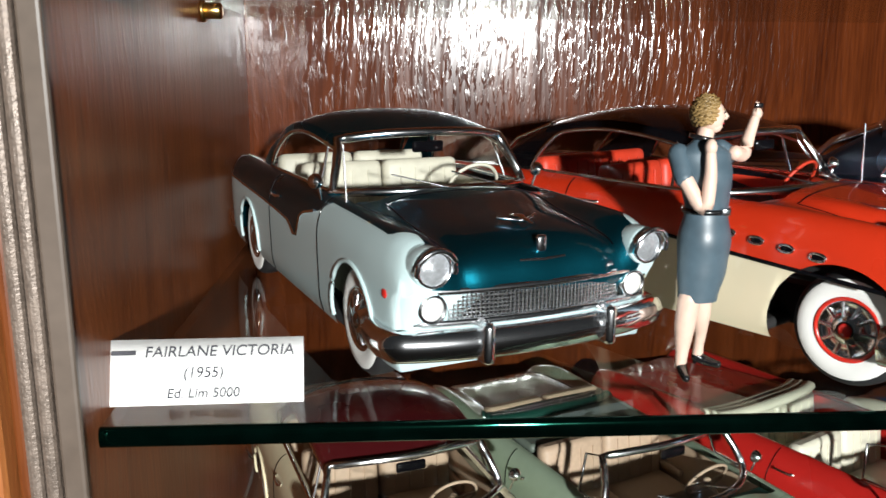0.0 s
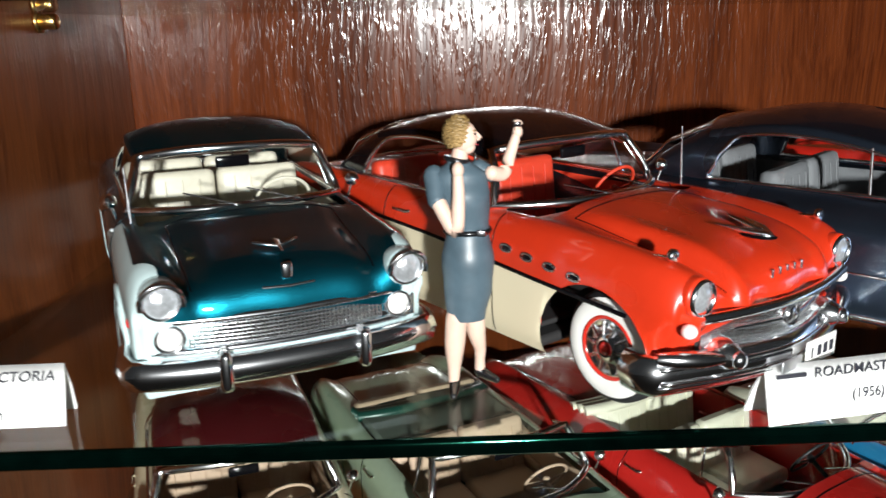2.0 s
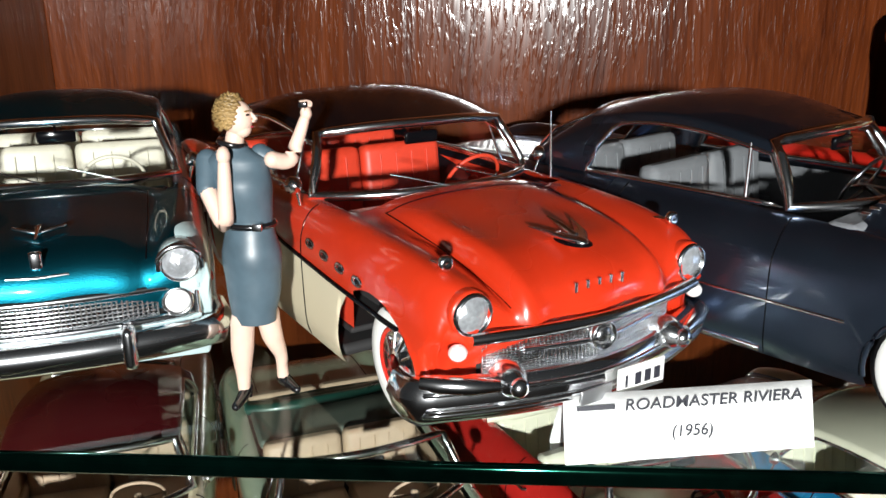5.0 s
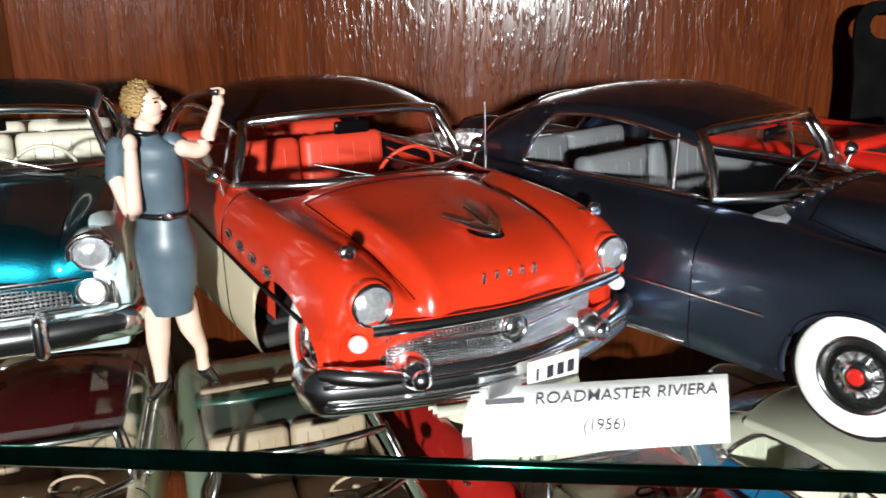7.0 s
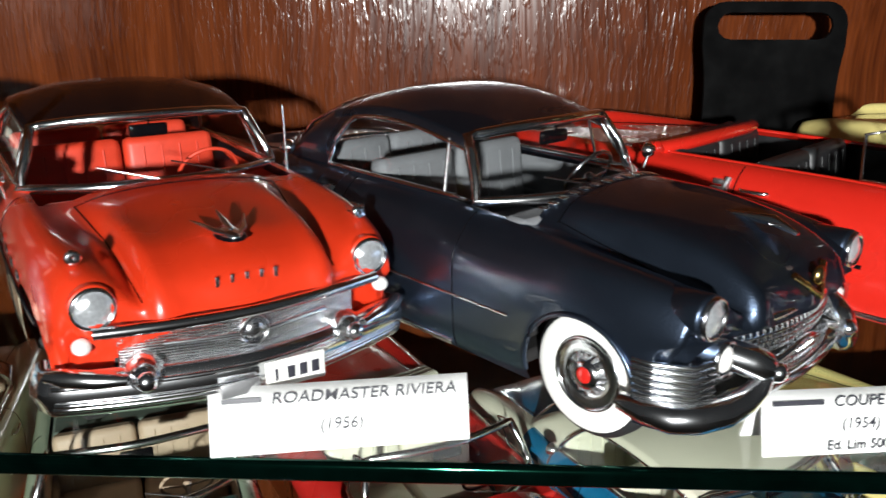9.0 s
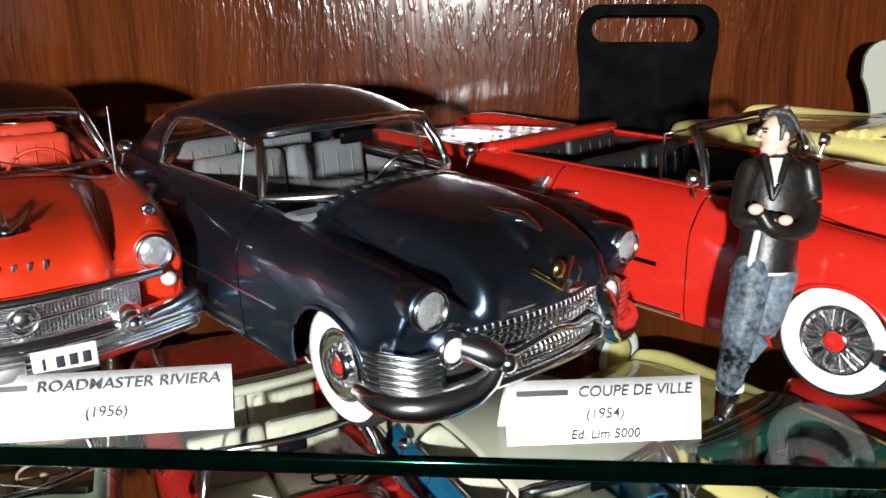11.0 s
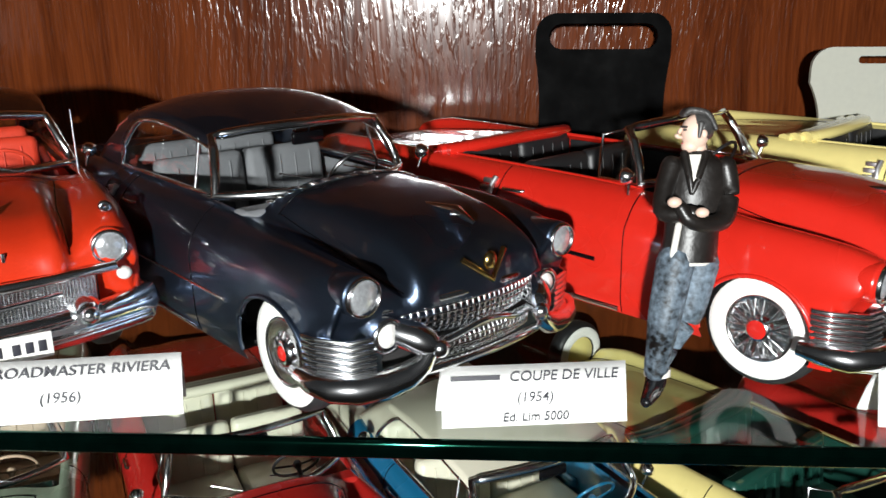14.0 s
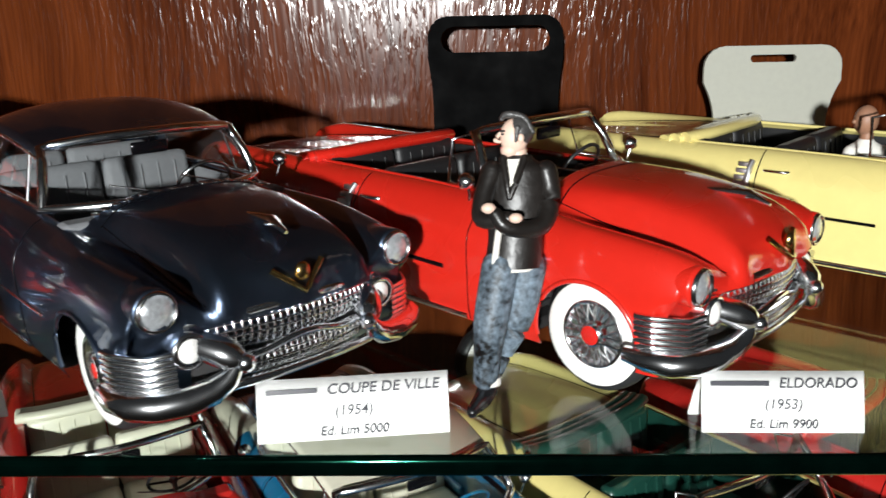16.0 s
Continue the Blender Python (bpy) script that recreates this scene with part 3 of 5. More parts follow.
    sw = Geo(k).tube([swc + sx * (0.21 * math.cos(a)) + sy * (0.21 * math.sin(a)) for a in (2 * math.pi * j / 30 for j in range(30))], 0.014, 7, closed=True)
    sw.tube([swc - sx * 0.21, swc - ax * 0.03, swc + sx * 0.21], 0.01, 6).tube([swc - ax * 0.03, swc - ax * 0.45], 0.022, 7).ball(swc - ax * 0.02, 0.04)
    part("steering_wheel", sw, spec.get("wheelm", trim), c)
    # windscreen
    xa, xt, yt, zt, cw = spec["xa"], spec["xt"], spec["yt"], spec["zt"], spec.get("crown", 0.07)
    bow, bow2 = spec.get("wbow", 0.34), spec.get("wbow2", 0.20)
    vs = [-1 + j / 12 for j in range(25)]

    def base(v):
        return Vector((xa + bow * (1 - abs(v) ** 2.4), ya * v, zb + 0.03 * (1 - v * v)))

    def head(v):
        return Vector((xt + bow2 * (1 - v * v), yt * v, zt + cw * (1 - abs(v) ** 2.6) * 0.75))
    ws = part("windscreen", Geo(k).grid([[base(v) for v in vs], [(base(v) + head(v)) / 2 + Vector((0.035, 0, 0.01)) for v in vs], [head(v) for v in vs]]), PANE, c)
    ws.visible_shadow = False
    loop = [base(v) for v in vs] + [(base(1) * (1 - t) + head(1) * t) + Vector((0.03 * math.sin(math.pi * t), 0, 0)) for t in (0.25, 0.5, 0.75)] + [head(v) for v in vs[::-1]] + [(base(-1) * (1 - t) + head(-1) * t) + Vector((0.03 * math.sin(math.pi * t), 0, 0)) for t in (0.75, 0.5, 0.25)]
    part("windscreen_frame", Geo(k).tube(loop, spec.get("frame_r", 0.034), 8, closed=True), BRIGHT, c, "chrome windscreen frame")
    g = Geo(k)
    for y0 in (0.1, 0.55):
        a, b = base((y0 - 0.12) / ya), (base((y0 - 0.52) / ya) * 0.72 + head((y0 - 0.52) / yt) * 0.28)
        g.tube([a + Vector((0.05, 0, 0.01)), b + Vector((0.045, 0, 0.01))], 0.006, 5)
    part("wiper", g, CHROME, c)
    if spec.get("vents"):
        g = Geo(k)
        cx = base(0).x + 0.09
        for j in range(-7, 8):
            p = surf(spec, cx - 0.10 * (abs(j) / 7) ** 2, 0.0)
            q = surf(spec, cx - 0.10 * (abs(j) / 7) ** 2, min(0.3, abs(j) * 0.034))
            g.box((q.x - 0.03, math.copysign(q.y, j) - 0.022, q.z - 0.004), (q.x + 0.03, math.copysign(q.y, j) + 0.022, q.z + 0.012), 0.008)
        part("cowl_vent", g, BRIGHT, c)
    if spec.get("roof"):
        R = spec["roof"]
        xr, yr, zr, xb, yb, zd, hump = R["xr"], R["yr"], R["zr"], R["xb"], R["yb"], R["zd"], R["hump"]

        def roof(s, v):
            h = head(v)
            y = (yt * (1 - s) + yr * s + 0.03 * math.sin(math.pi * s)) * v
            z = (h.z * (1 - s) + (zr + cw * 0.75 * (1 - abs(v) ** 2.6)) * s) + hump * math.sin(math.pi * s) * (1 - 0.35 * abs(v) ** 3)
            return Vector((h.x * (1 - s) + (xr - R.get("rbow", 0.14) * (1 - v * v)) * s, y, z))
        vr = [math.sin(math.pi / 2 * t) for t in vs]
        rows = []
        for i in range(25):
            s = i / 24
            r = [roof(s, v) for v in vr]
            lip = 0.085
            rows.append([r[0] + Vector((0, -0.022, -lip)), r[0] + Vector((0, -0.02, -0.018))] + r + [r[-1] + Vector((0, 0.02, -0.018)), r[-1] + Vector((0, 0.022, -lip))])
        part("roof", Geo(k).grid(rows), R["paint"], c, R.get("label", ""))
        part("headlining", Geo(k).grid([[p + Vector((0, 0, -0.03)) for p in r[2:-2]] for r in rows[1:-1]]), R.get("lining", DARK), c)

        def rear(v):
            return Vector((xb - R.get("bbow", 0.22) * (1 - v * v), yb * v, zd + 0.02 * (1 - v * v)))
        gv = R.get("glass", 0.80)
        gl = [gv * t for t in vs]
        bg = part("rear_window", Geo(k).grid([[roof(1, v) for v in gl], [(roof(1, v) + rear(v)) / 2 + Vector((-0.07, 0, 0.05)) for v in gl], [rear(v) for v in gl]]), PANE, c)
        bg.visible_shadow = False
        part("rear_window_frame", Geo(k).tube([roof(1, v) for v in gl] + [(roof(1, gv) + rear(gv)) / 2 + Vector((-0.07, 0, 0.05))] + [rear(v) for v in gl[::-1]] + [(roof(1, -gv) + rear(-gv)) / 2 + Vector((-0.07, 0, 0.05))], 0.016, 6, closed=True), CHROME, c)
        for s in (1, -1):
            s0 = R["sc"]
            top = [roof(s0 + (1 - s0) * t, s) + Vector((0, 0.012 * s, -0.05)) for t in (j / 6 for j in range(7))] + [roof(1, s * (1 - (1 - gv) * t)) for t in (0.5, 1)]
            bx0, bx1 = R["cb"], xb
            bot = [Vector((bx0 + (bx1 - bx0) * t, s * (ya * (1 - t) + yb * t), zd + 0.0 * t)) for t in (j / 6 for j in range(7))] + [rear(s * (1 - (1 - gv) * t)) for t in (0.5, 1)]
            rows = [[a * (1 - t) + b * t + Vector((-0.03 * math.sin(math.pi * t), 0.03 * s * math.sin(math.pi * t), 0)) for a, b in zip(top, bot)] for t in (j / 6 for j in range(7))]
            part("rear_pillar", Geo(k).grid(rows, flip=s < 0), R["paint"], c)
            edge = [r[0] for r in rows]
            # side glass between windscreen post and rear pillar
            tp = [roof(s0 * t, s) + Vector((0, 0.012 * s, -0.075)) for t in (j / 8 for j in range(9))]
            bt = [Vector((xa + (bx0 - xa) * t, s * ya, zb)) for t in (j / 8 for j in range(9))]
            sg = part("side_window", Geo(k).grid([tp, bt]), PANE, c)
            sg.visible_shadow = False
            part("window_trim", Geo(k).tube(tp + edge[1:-1] + bt[::-1], 0.018, 6, closed=True), spec.get("trimm", BRIGHT), c)
            if R.get("vent", True):
                a, b = roof(0.10, s) + Vector((0, 0.012 * s, -0.05)), Vector((xa - 0.28, s * ya, zb))
                part("quarter_light_bar", Geo(k).tube([a, b], 0.012, 6), CHROME, c)
    else:
        # folded top behind the seats, quarter lights beside the screen
        g = Geo(k)
        for j in range(3):
            g.tube([Vector((deck + 0.06 - 0.1 * j - 0.12 * (abs(t) ** 3), t * W * 0.78, zb + 0.015 - 0.02 * j + 0.03 * (1 - t * t))) for t in (q / 8 for q in range(-8, 9))], 0.075, 8, flat=0.75)
        part("folded_top", g, spec.get("top", trim), c, spec.get("top_label", ""))
        for s in (1, -1):
            a, b, d = base(s), head(s), Vector((xa - 0.34, s * ya, zb))
            e = Vector((xt - 0.20, s * (yt + 0.01), zt - 0.06))
            q = part("quarter_light", Geo(k).grid([[a, d], [b, e]]), PANE, c)
            q.visible_shadow = False
            part("quarter_light_frame", Geo(k).tube([a, d, e, b], 0.014, 6, closed=True), CHROME, c)
        if spec.get("cover"):
            g = Geo(k)
            for s in (1, -1):
                g.tube([surf(spec, deck + 0.02 + (xa - deck) * j / 12, 14 / US) * 1.0 + Vector((0, 0, 0.0)) for j in range(13)], 0.018, 6) if s > 0 else g.tube([Vector((p.x, -p.y, p.z)) for p in (surf(spec, deck + 0.02 + (xa - deck) * j / 12, 14 / US) for j in range(13))], 0.018, 6)
            part("cabin_rim", g, P, c)
    # mirror inside
    mz = zt - 0.06
    part("rear_view_mirror", Geo(k).box((xt + 0.10, -0.13, mz - 0.045), (xt + 0.14, 0.13, mz + 0.04), 0.02).tube([(xt + 0.12, 0, mz), (xt + 0.16, 0, zt + 0.05)], 0.008, 5), BLACK, c)
    for s in spec.get("mirrors", (1, -1)):
        p = Vector((xa + 0.02, s * (W * 0.93), zb))
        part("door_mirror", Geo(k).tube([p + Vector((0, 0, -0.04)), p + Vector((0.02, s * 0.03, 0.07))], 0.012, 6).lathe([(-0.06, 0.001), (-0.05, 0.035), (0, 0.06), (0.012, 0.058), (0.006, 0.001)][::-1], p + Vector((0.0, s * 0.04, 0.09)), (-1, 0, 0), 16), CHROME, c)
    # headlights
    for s in (1, -1):
        x, y, z = spec["head"]
        h = part("headlight", Geo(k).lathe([(-0.34, 0.02), (-0.33, 0.118), (-0.02, 0.120), (0.012, 0.114), (0.0, 0.10)], (x, s * y, z), (1, 0, 0), 28), spec.get("pod", P), c)
        part("bezel", Geo(k).lathe([(-0.05, 0.110), (0.022, 0.113), (0.036, 0.105), (0.034, 0.096), (0.012, 0.088)], (x, s * y, z), (1, 0, 0), 28), CHROME, h)
        part("lens", Geo(k).lathe([(0.010, 0.098), (0.028, 0.08), (0.042, 0.045), (0.047, 0.0005)], (x, s * y, z), (1, 0, 0), 24), LENS, h)
        if spec.get("hood_brow"):
            part("brow", Geo(k).tube([(x + 0.05 + 0.03 * math.sin(a), s * (y + 0.119 * math.cos(a)), z + 0.119 * math.sin(a)) for a in (math.pi * j / 14 for j in range(-1, 16))], 0.018, 7), CHROME, h)
    # door handles
    for s in (1, -1):
        for dx in spec.get("handles", ()):
            p = at_z(spec, dx, zb - 0.16)
            part("door_handle", Geo(k).tube([(dx - 0.10, s * p.y, p.z), (dx - 0.08, s * (p.y + 0.03), p.z), (dx + 0.08, s * (p.y + 0.03), p.z), (dx + 0.10, s * p.y, p.z)], 0.014, 6), CHROME, c)
    return c


def side_strip(c, spec, k, name, pts, r, material=None, flat=1.0):
    """A trim strip along both flanks through (x, z) points."""
    xs, zs = [p[0] for p in pts], [p[1] for p in pts]
    for s in (1, -1):
        path = []
        for j in range(41):
            x = xs[0] + (xs[-1] - xs[0]) * j / 40
            z = cr(xs, zs, x)
            p = at_z(spec, x, z)
            path.append((p.x, s * (p.y + 0.004), p.z))
        part(name, Geo(k).tube(path, r, 6, flat=flat), material or CHROME, c)


def arc_bar(x, half_y, z, bow, n=24, wrap=0.0, power=2.0):
    """A bar across the nose, bowed in plan; wrap turns its ends back along the flanks."""
    pts = []
    for j in range(n + 1):
        v = -1 + 2 * j / n
        pts.append(Vector((x - bow * abs(v) ** power, half_y * v, z)))
    if wrap:
        pts = [pts[0] + Vector((-wrap, -0.01, 0))] + pts + [pts[-1] + Vector((-wrap, 0.01, 0))]
    return pts


def bumper(k, x, half_y, z, bow, h, depth=0.05, wrap=0.5, power=2.4, dip=0.0):
    """A chromed blade: an upright rounded section swept along a bowed line."""
    pts = []
    for j in range(-16, 17):
        v = j / 16
        pts.append(Vector((x - bow * abs(v) ** power, half_y * v, z + dip * (1 - v * v))))
    pts = [pts[0] + Vector((-wrap, -0.02, 0)), pts[0] + Vector((-wrap * 0.4, -0.035, 0))] + pts + [pts[-1] + Vector((-wrap * 0.4, 0.035, 0)), pts[-1] + Vector((-wrap, 0.02, 0))]
    rows = []
    for i, p in enumerate(pts):
        a, b = pts[max(i - 1, 0)], pts[min(i + 1, len(pts) - 1)]
        t = (b - a).normalized()
        out = Vector((t.y, -t.x, 0)).normalized()
        prof = [(-0.6, -1.0), (0.15, -0.98), (0.55, -0.75), (0.75, -0.3), (1.0, 0.05), (0.8, 0.45), (0.45, 0.85), (0.0, 1.0), (-0.6, 0.95)]
        rows.append([p + out * (depth * u) + Vector((0, 0, h / 2 * w)) for u, w in prof])
    return Geo(k).grid(rows, True)
K = 1 / 24


def place(mid, deg, spec, k=K, z=SHELF_Z):
    """The pose that brings the point between the headlights over mid, with the nose at deg."""
    a = radians(deg)
    hx = spec["head"][0] * k
    return pose(mid[0] - hx * math.cos(a), mid[1] - hx * math.sin(a), z, 0, 0, deg)


LEATHER_CREAM = mat("cream_leather", (0.62, 0.58, 0.47), 0.5, scale=500, bump=0.15)
LEATHER_RED = mat("red_leather", (0.62, 0.045, 0.018), 0.5, scale=500, bump=0.15)
CLOTH_GREY = mat("grey_cloth", (0.16, 0.165, 0.175), 0.8, scale=900, bump=0.4)
LEATHER_BLACK = mat("black_leather", (0.012, 0.012, 0.013), 0.45, scale=500, bump=0.15)
LEATHER_TAN = mat("tan_leather", (0.44, 0.32, 0.22), 0.6, scale=500, bump=0.15)

# the teal and pale blue hardtop


def tone_teal(p):
    w = abs(p.y) / 0.95
    line = cr([-2.6, 0.2, 0.42, 0.55, 0.85, 1.05, 1.2], [0.92, 0.80, 0.70, 0.90, 0.96, 1.05, 1.3], p.x)
    top = (w - (0.775 if p.x > 2.28 else 0.775 + min(0.125, (2.28 - p.x) * 0.8))) * 0.6
    if p.x > 2.38 and p.z < 0.72:
        top = 1
    return min(line - p.z, top)


TEAL = (0.004, 0.105, 0.150)
TEAL_PAINT = two_tone("teal_and_pale_blue", TEAL, (0.50, 0.63, 0.63), 0.33, 0.95, 0.12)
TEAL_ROOF = mat("teal_lacquer", TEAL, 0.30, 0.95, 0.3, 0.05, 200, flake=0.12)
PALE = mat("pale_blue_lacquer", (0.52, 0.66, 0.66), 0.3, 0.0, 1.0, 0.04)
A = dict(L=5.04, bow=0.07, under=0.13, lip_z=0.75, tuck=0.17, cowl=1.28, deck=-0.95, zb=1.10, ya=0.80, xa=0.88, xt=0.68, yt=0.68, zt=1.46, wbow=0.34, wbow2=0.16, paint=TEAL_PAINT, pod=PALE, tone=tone_teal, s1=-0.10, s2=-0.85,
         rows=[(-2.52, 0.74, 0.74, 0.74, 0.80), (-2.40, 0.93, 0.93, 1.00, 0.88), (-1.9, 1.06, 1.04, 1.10, 0.94), (-0.9, 1.09, 1.085, 1.09, 0.95), (0.6, 1.13, 1.10, 1.09, 0.95), (1.3, 1.15, 1.09, 1.08, 0.95), (1.8, 1.09, 1.01, 1.07, 0.945), (2.2, 1.04, 0.96, 1.06, 0.93), (2.38, 0.98, 0.92, 1.02, 0.92), (2.48, 0.87, 0.84, 0.93, 0.91), (2.52, 0.75, 0.74, 0.80, 0.90)],
         arches=[(1.66, 0.39), (-1.27, 0.37)], axles=[(1.66, 0), (-1.27, 0)], head=(2.50, 0.747, 0.895), doors=(0.98, -0.40), handles=(-0.2,), trim=LEATHER_CREAM, seat=LEATHER_CREAM, dash=TEAL_ROOF, lip=PALE, hood_brow=True,
         roof=dict(xr=-0.80, yr=0.66, zr=1.45, xb=-1.35, yb=0.74, zd=1.09, hump=0.135, sc=0.84, cb=-0.85, paint=TEAL_ROOF, lining=LEATHER_CREAM, glass=0.92))
for m in (TEAL_PAINT, TEAL_ROOF):
    m.node_tree.nodes["Principled BSDF"].inputs["Specular Tint"].default_value = (0.25, 0.35, 0.38, 1)
ford = car(A, place((0.0462, 0.2180), -68.0, A), "teal and pale blue hardtop model car with cream seats", "upper row of model cars", K)
side_strip(ford, A, K, "side_trim", [(-2.35, 0.90), (0.2, 0.80), (0.42, 0.70), (0.55, 0.90), (0.85, 0.97)], 0.012)
g = Geo(K)
for j in range(7):
    z = 0.565 + 0.145 * j / 6
    g.tube(arc_bar(2.475, 0.60, z, 0.07), 0.008, 5)
for j in range(-22, 23):
    v = j / 22
    x = 2.477 - 0.07 * v * v
    g.tube([(x, 0.60 * v, 0.56), (x, 0.60 * v, 0.715)], 0.007, 5)
gr = part("grille", g, BRIGHT, ford, "chrome egg-crate grille")
part("grille_surround", Geo(K).tube(arc_bar(2.50, 0.82, 0.735, 0.11) + arc_bar(2.49, 0.82, 0.54, 0.11)[::-1], 0.026, 8, closed=True), CHROME, gr)
part("grille_backing", Geo(K).grid([[p for p in arc_bar(2.455, 0.8, 0.54, 0.15)], [p for p in arc_bar(2.455, 0.8, 0.73, 0.15)]]), DARK, gr)
for s in (1, -1):
    o = part("parking_lamp", Geo(K).lathe([(-0.08, 0.09), (0.02, 0.092), (0.03, 0.08), (0.02, 0.07)], (2.42, s * 0.715, 0.635), (1, 0, 0), 20), CHROME, ford)
    part("lens", Geo(K).lathe([(0.015, 0.07), (0.045, 0.04), (0.055, 0.0005)], (2.42, s * 0.715, 0.635), (1, 0, 0), 16), WHITE_LENS, o)
    part("turn_light", Geo(K).ball(at_z(A, 2.28, 0.70).xyz * 1 if s > 0 else Vector((at_z(A, 2.28, 0.70).x, -at_z(A, 2.28, 0.70).y, 0.70)), (0.04, 0.012, 0.03)), RED_LENS, ford)
fb = part("front_bumper", bumper(K, 2.54, 0.94, 0.42, 0.15, 0.19, 0.06, 0.34), CHROME, ford, "polished chrome front bumper")
for s in (1, -1):
    part("bumper_guard", Geo(K).box((2.46, s * 0.43 - 0.04, 0.31), (2.625, s * 0.43 + 0.04, 0.565), 0.038), CHROME, fb)
part("rear_bumper", bumper(K, 2.68, 0.90, 0.43, 0.16, 0.18).mesh("rear_bumper", CHROME), None, ford).rotation_euler = (0, 0, math.pi)
part("valance", Geo(K).grid([arc_bar(2.47, 0.84, 0.545, 0.11), arc_bar(2.50, 0.84, 0.51, 0.12), arc_bar(2.44, 0.84, 0.45, 0.13)]), PALE, ford, "pale blue valance panel")
hp = surf(A, 2.40, 0)
part("crest", Geo(K).box((hp.x + 0.02, -0.035, hp.z - 0.055), (hp.x + 0.06, 0.035, hp.z + 0.05), 0.02).tube([(hp.x + 0.06, -0.16, hp.z - 0.09), (hp.x + 0.07, 0, hp.z - 0.095), (hp.x + 0.06, 0.16, hp.z - 0.09)], 0.012, 6), CHROME, ford)
hp = surf(A, 2.22, 0)
part("hood_ornament", Geo(K).tube([(hp.x + 0.12, 0, hp.z + 0.03), (hp.x - 0.02, 0, hp.z + 0.05), (hp.x - 0.16, 0, hp.z + 0.035)], [0.006, 0.02, 0.008], 8).tube([(hp.x - 0.08, -0.14, hp.z + 0.045), (hp.x + 0.02, 0, hp.z + 0.03), (hp.x - 0.08, 0.14, hp.z + 0.045)], 0.012, 6), CHROME, ford)
ap = at_z(A, 0.95, 0.98)
part("aerial", Geo(K).tube([(1.20, -ap.y * 0.87, 1.03), (1.17, -ap.y * 0.88, 1.47)], [0.012, 0.005], 6), CHROME, ford)

# the red and cream hardtop


def tone_red(p):
    line = cr([-2.7, -1.0, 0.3, 1.0, 1.6], [0.92, 0.87, 0.83, 0.79, 0.745], p.x)
    return min(line - p.z, (1.95 - p.x) * 0.6)


RED = (0.56, 0.030, 0.008)
RED_CREAM = two_tone("red_and_cream", RED, (0.70, 0.62, 0.44), 0.28, 0.0, 0.0)
RED_PLAIN = mat("orange_red_lacquer", RED, 0.28, 0.0, 1.0, 0.04)
B = dict(L=5.42, tall_hood=True, bow=0.15, under=0.15, lip_z=0.72, tuck=0.27, cowl=1.32, deck=-0.95, zb=1.12, ya=0.85, xa=0.86, xt=0.68, yt=0.72, zt=1.48, wbow=0.40, wbow2=0.20, paint=RED_CREAM, pod=RED_PLAIN, tone=tone_red, wheel="red", s1=-0.10, s2=-0.85,
         rows=[(-2.71, 0.74, 0.74, 0.74, 0.80), (-2.58, 0.92, 0.92, 0.98, 0.90), (-2.0, 1.06, 1.04, 1.09, 0.99), (-0.9, 1.11, 1.10, 1.11, 1.01), (0.6, 1.16, 1.12, 1.11, 1.01), (1.3, 1.18, 1.11, 1.11, 1.01), (1.9, 1.12, 1.01, 1.09, 1.0), (2.30, 1.08, 0.93, 1.05, 0.98), (2.52, 1.00, 0.87, 1.00, 0.96), (2.64, 0.90, 0.82, 0.92, 0.94), (2.71, 0.71, 0.70, 0.72, 0.90)],
         arches=[(1.94, 0.44), (-1.34, 0.42)], axles=[(1.96, 0), (-1.34, 0)], head=(2.56, 0.76, 0.855), doors=(1.02, -0.35), handles=(-0.1,), trim=LEATHER_RED, seat=LEATHER_RED, lip=None, dash=LEATHER_RED, mirrors=(1, -1),
         roof=dict(xr=-0.85, yr=0.70, zr=1.49, xb=-1.45, yb=0.78, zd=1.11, hump=0.15, sc=0.86, cb=-0.90, paint=BLACK, lining=LEATHER_RED, glass=0.9))
buick = car(B, place((0.1712, 0.2212), -54.8, B), "orange-red and cream hardtop model car with black roof", "upper row of model cars", K)
side_strip(buick, B, K, "side_trim", [(-2.5, 0.925), (-1.0, 0.875), (0.3, 0.835), (1.0, 0.785), (2.25, 0.70)], 0.015, BLACK)
for s in (1, -1):
    for j in range(4):
        x = 1.17 + 0.21 * j
        p = at_z(B, x, 0.905 - 0.02 * j)
        o = part("porthole", Geo(K).tube([(x + 0.055 * math.cos(a), s * (p.y + 0.004), p.z + 0.025 * math.sin(a)) for a in (2 * math.pi * q / 16 for q in range(16))], 0.010, 6, closed=True), CHROME, buick)
        part("inset", Geo(K).ball((x, s * (p.y - 0.001), p.z), (0.045, 0.006, 0.019)), BLACK, o)
# mesh grille, pointed in plan
g = Geo(K)
for j in range(15):
    z = 0.475 + 0.215 * j / 14
    g.tube(arc_bar(2.80, 0.66, z, 0.16, 16, power=1.2), 0.0062, 5)
for j in range(-30, 31):
    v = j / 30
    x = 2.802 - 0.16 * abs(v) ** 1.2
    g.tube([(x, 0.66 * v, 0.465), (x, 0.66 * v, 0.70)], 0.0056, 4)
gr = part("grille", g, BRIGHT, buick, "fine chrome mesh grille")
part("grille_backing", Geo(K).grid([arc_bar(2.785, 0.68, 0.455, 0.17, 16, power=1.2), arc_bar(2.785, 0.68, 0.70, 0.17, 16, power=1.2)]), DARK, gr)
part("grille_bar", Geo(K).tube([(p.x + 0.012, p.y, p.z) for p in arc_bar(2.81, 0.45, 0.59, 0.105, 12, power=1.2)], 0.018, 6), CHROME, gr)
part("grille_surround", Geo(K).tube(arc_bar(2.855, 0.78, 0.722, 0.13, 24, power=1.7), 0.034, 8), BRIGHT, gr)
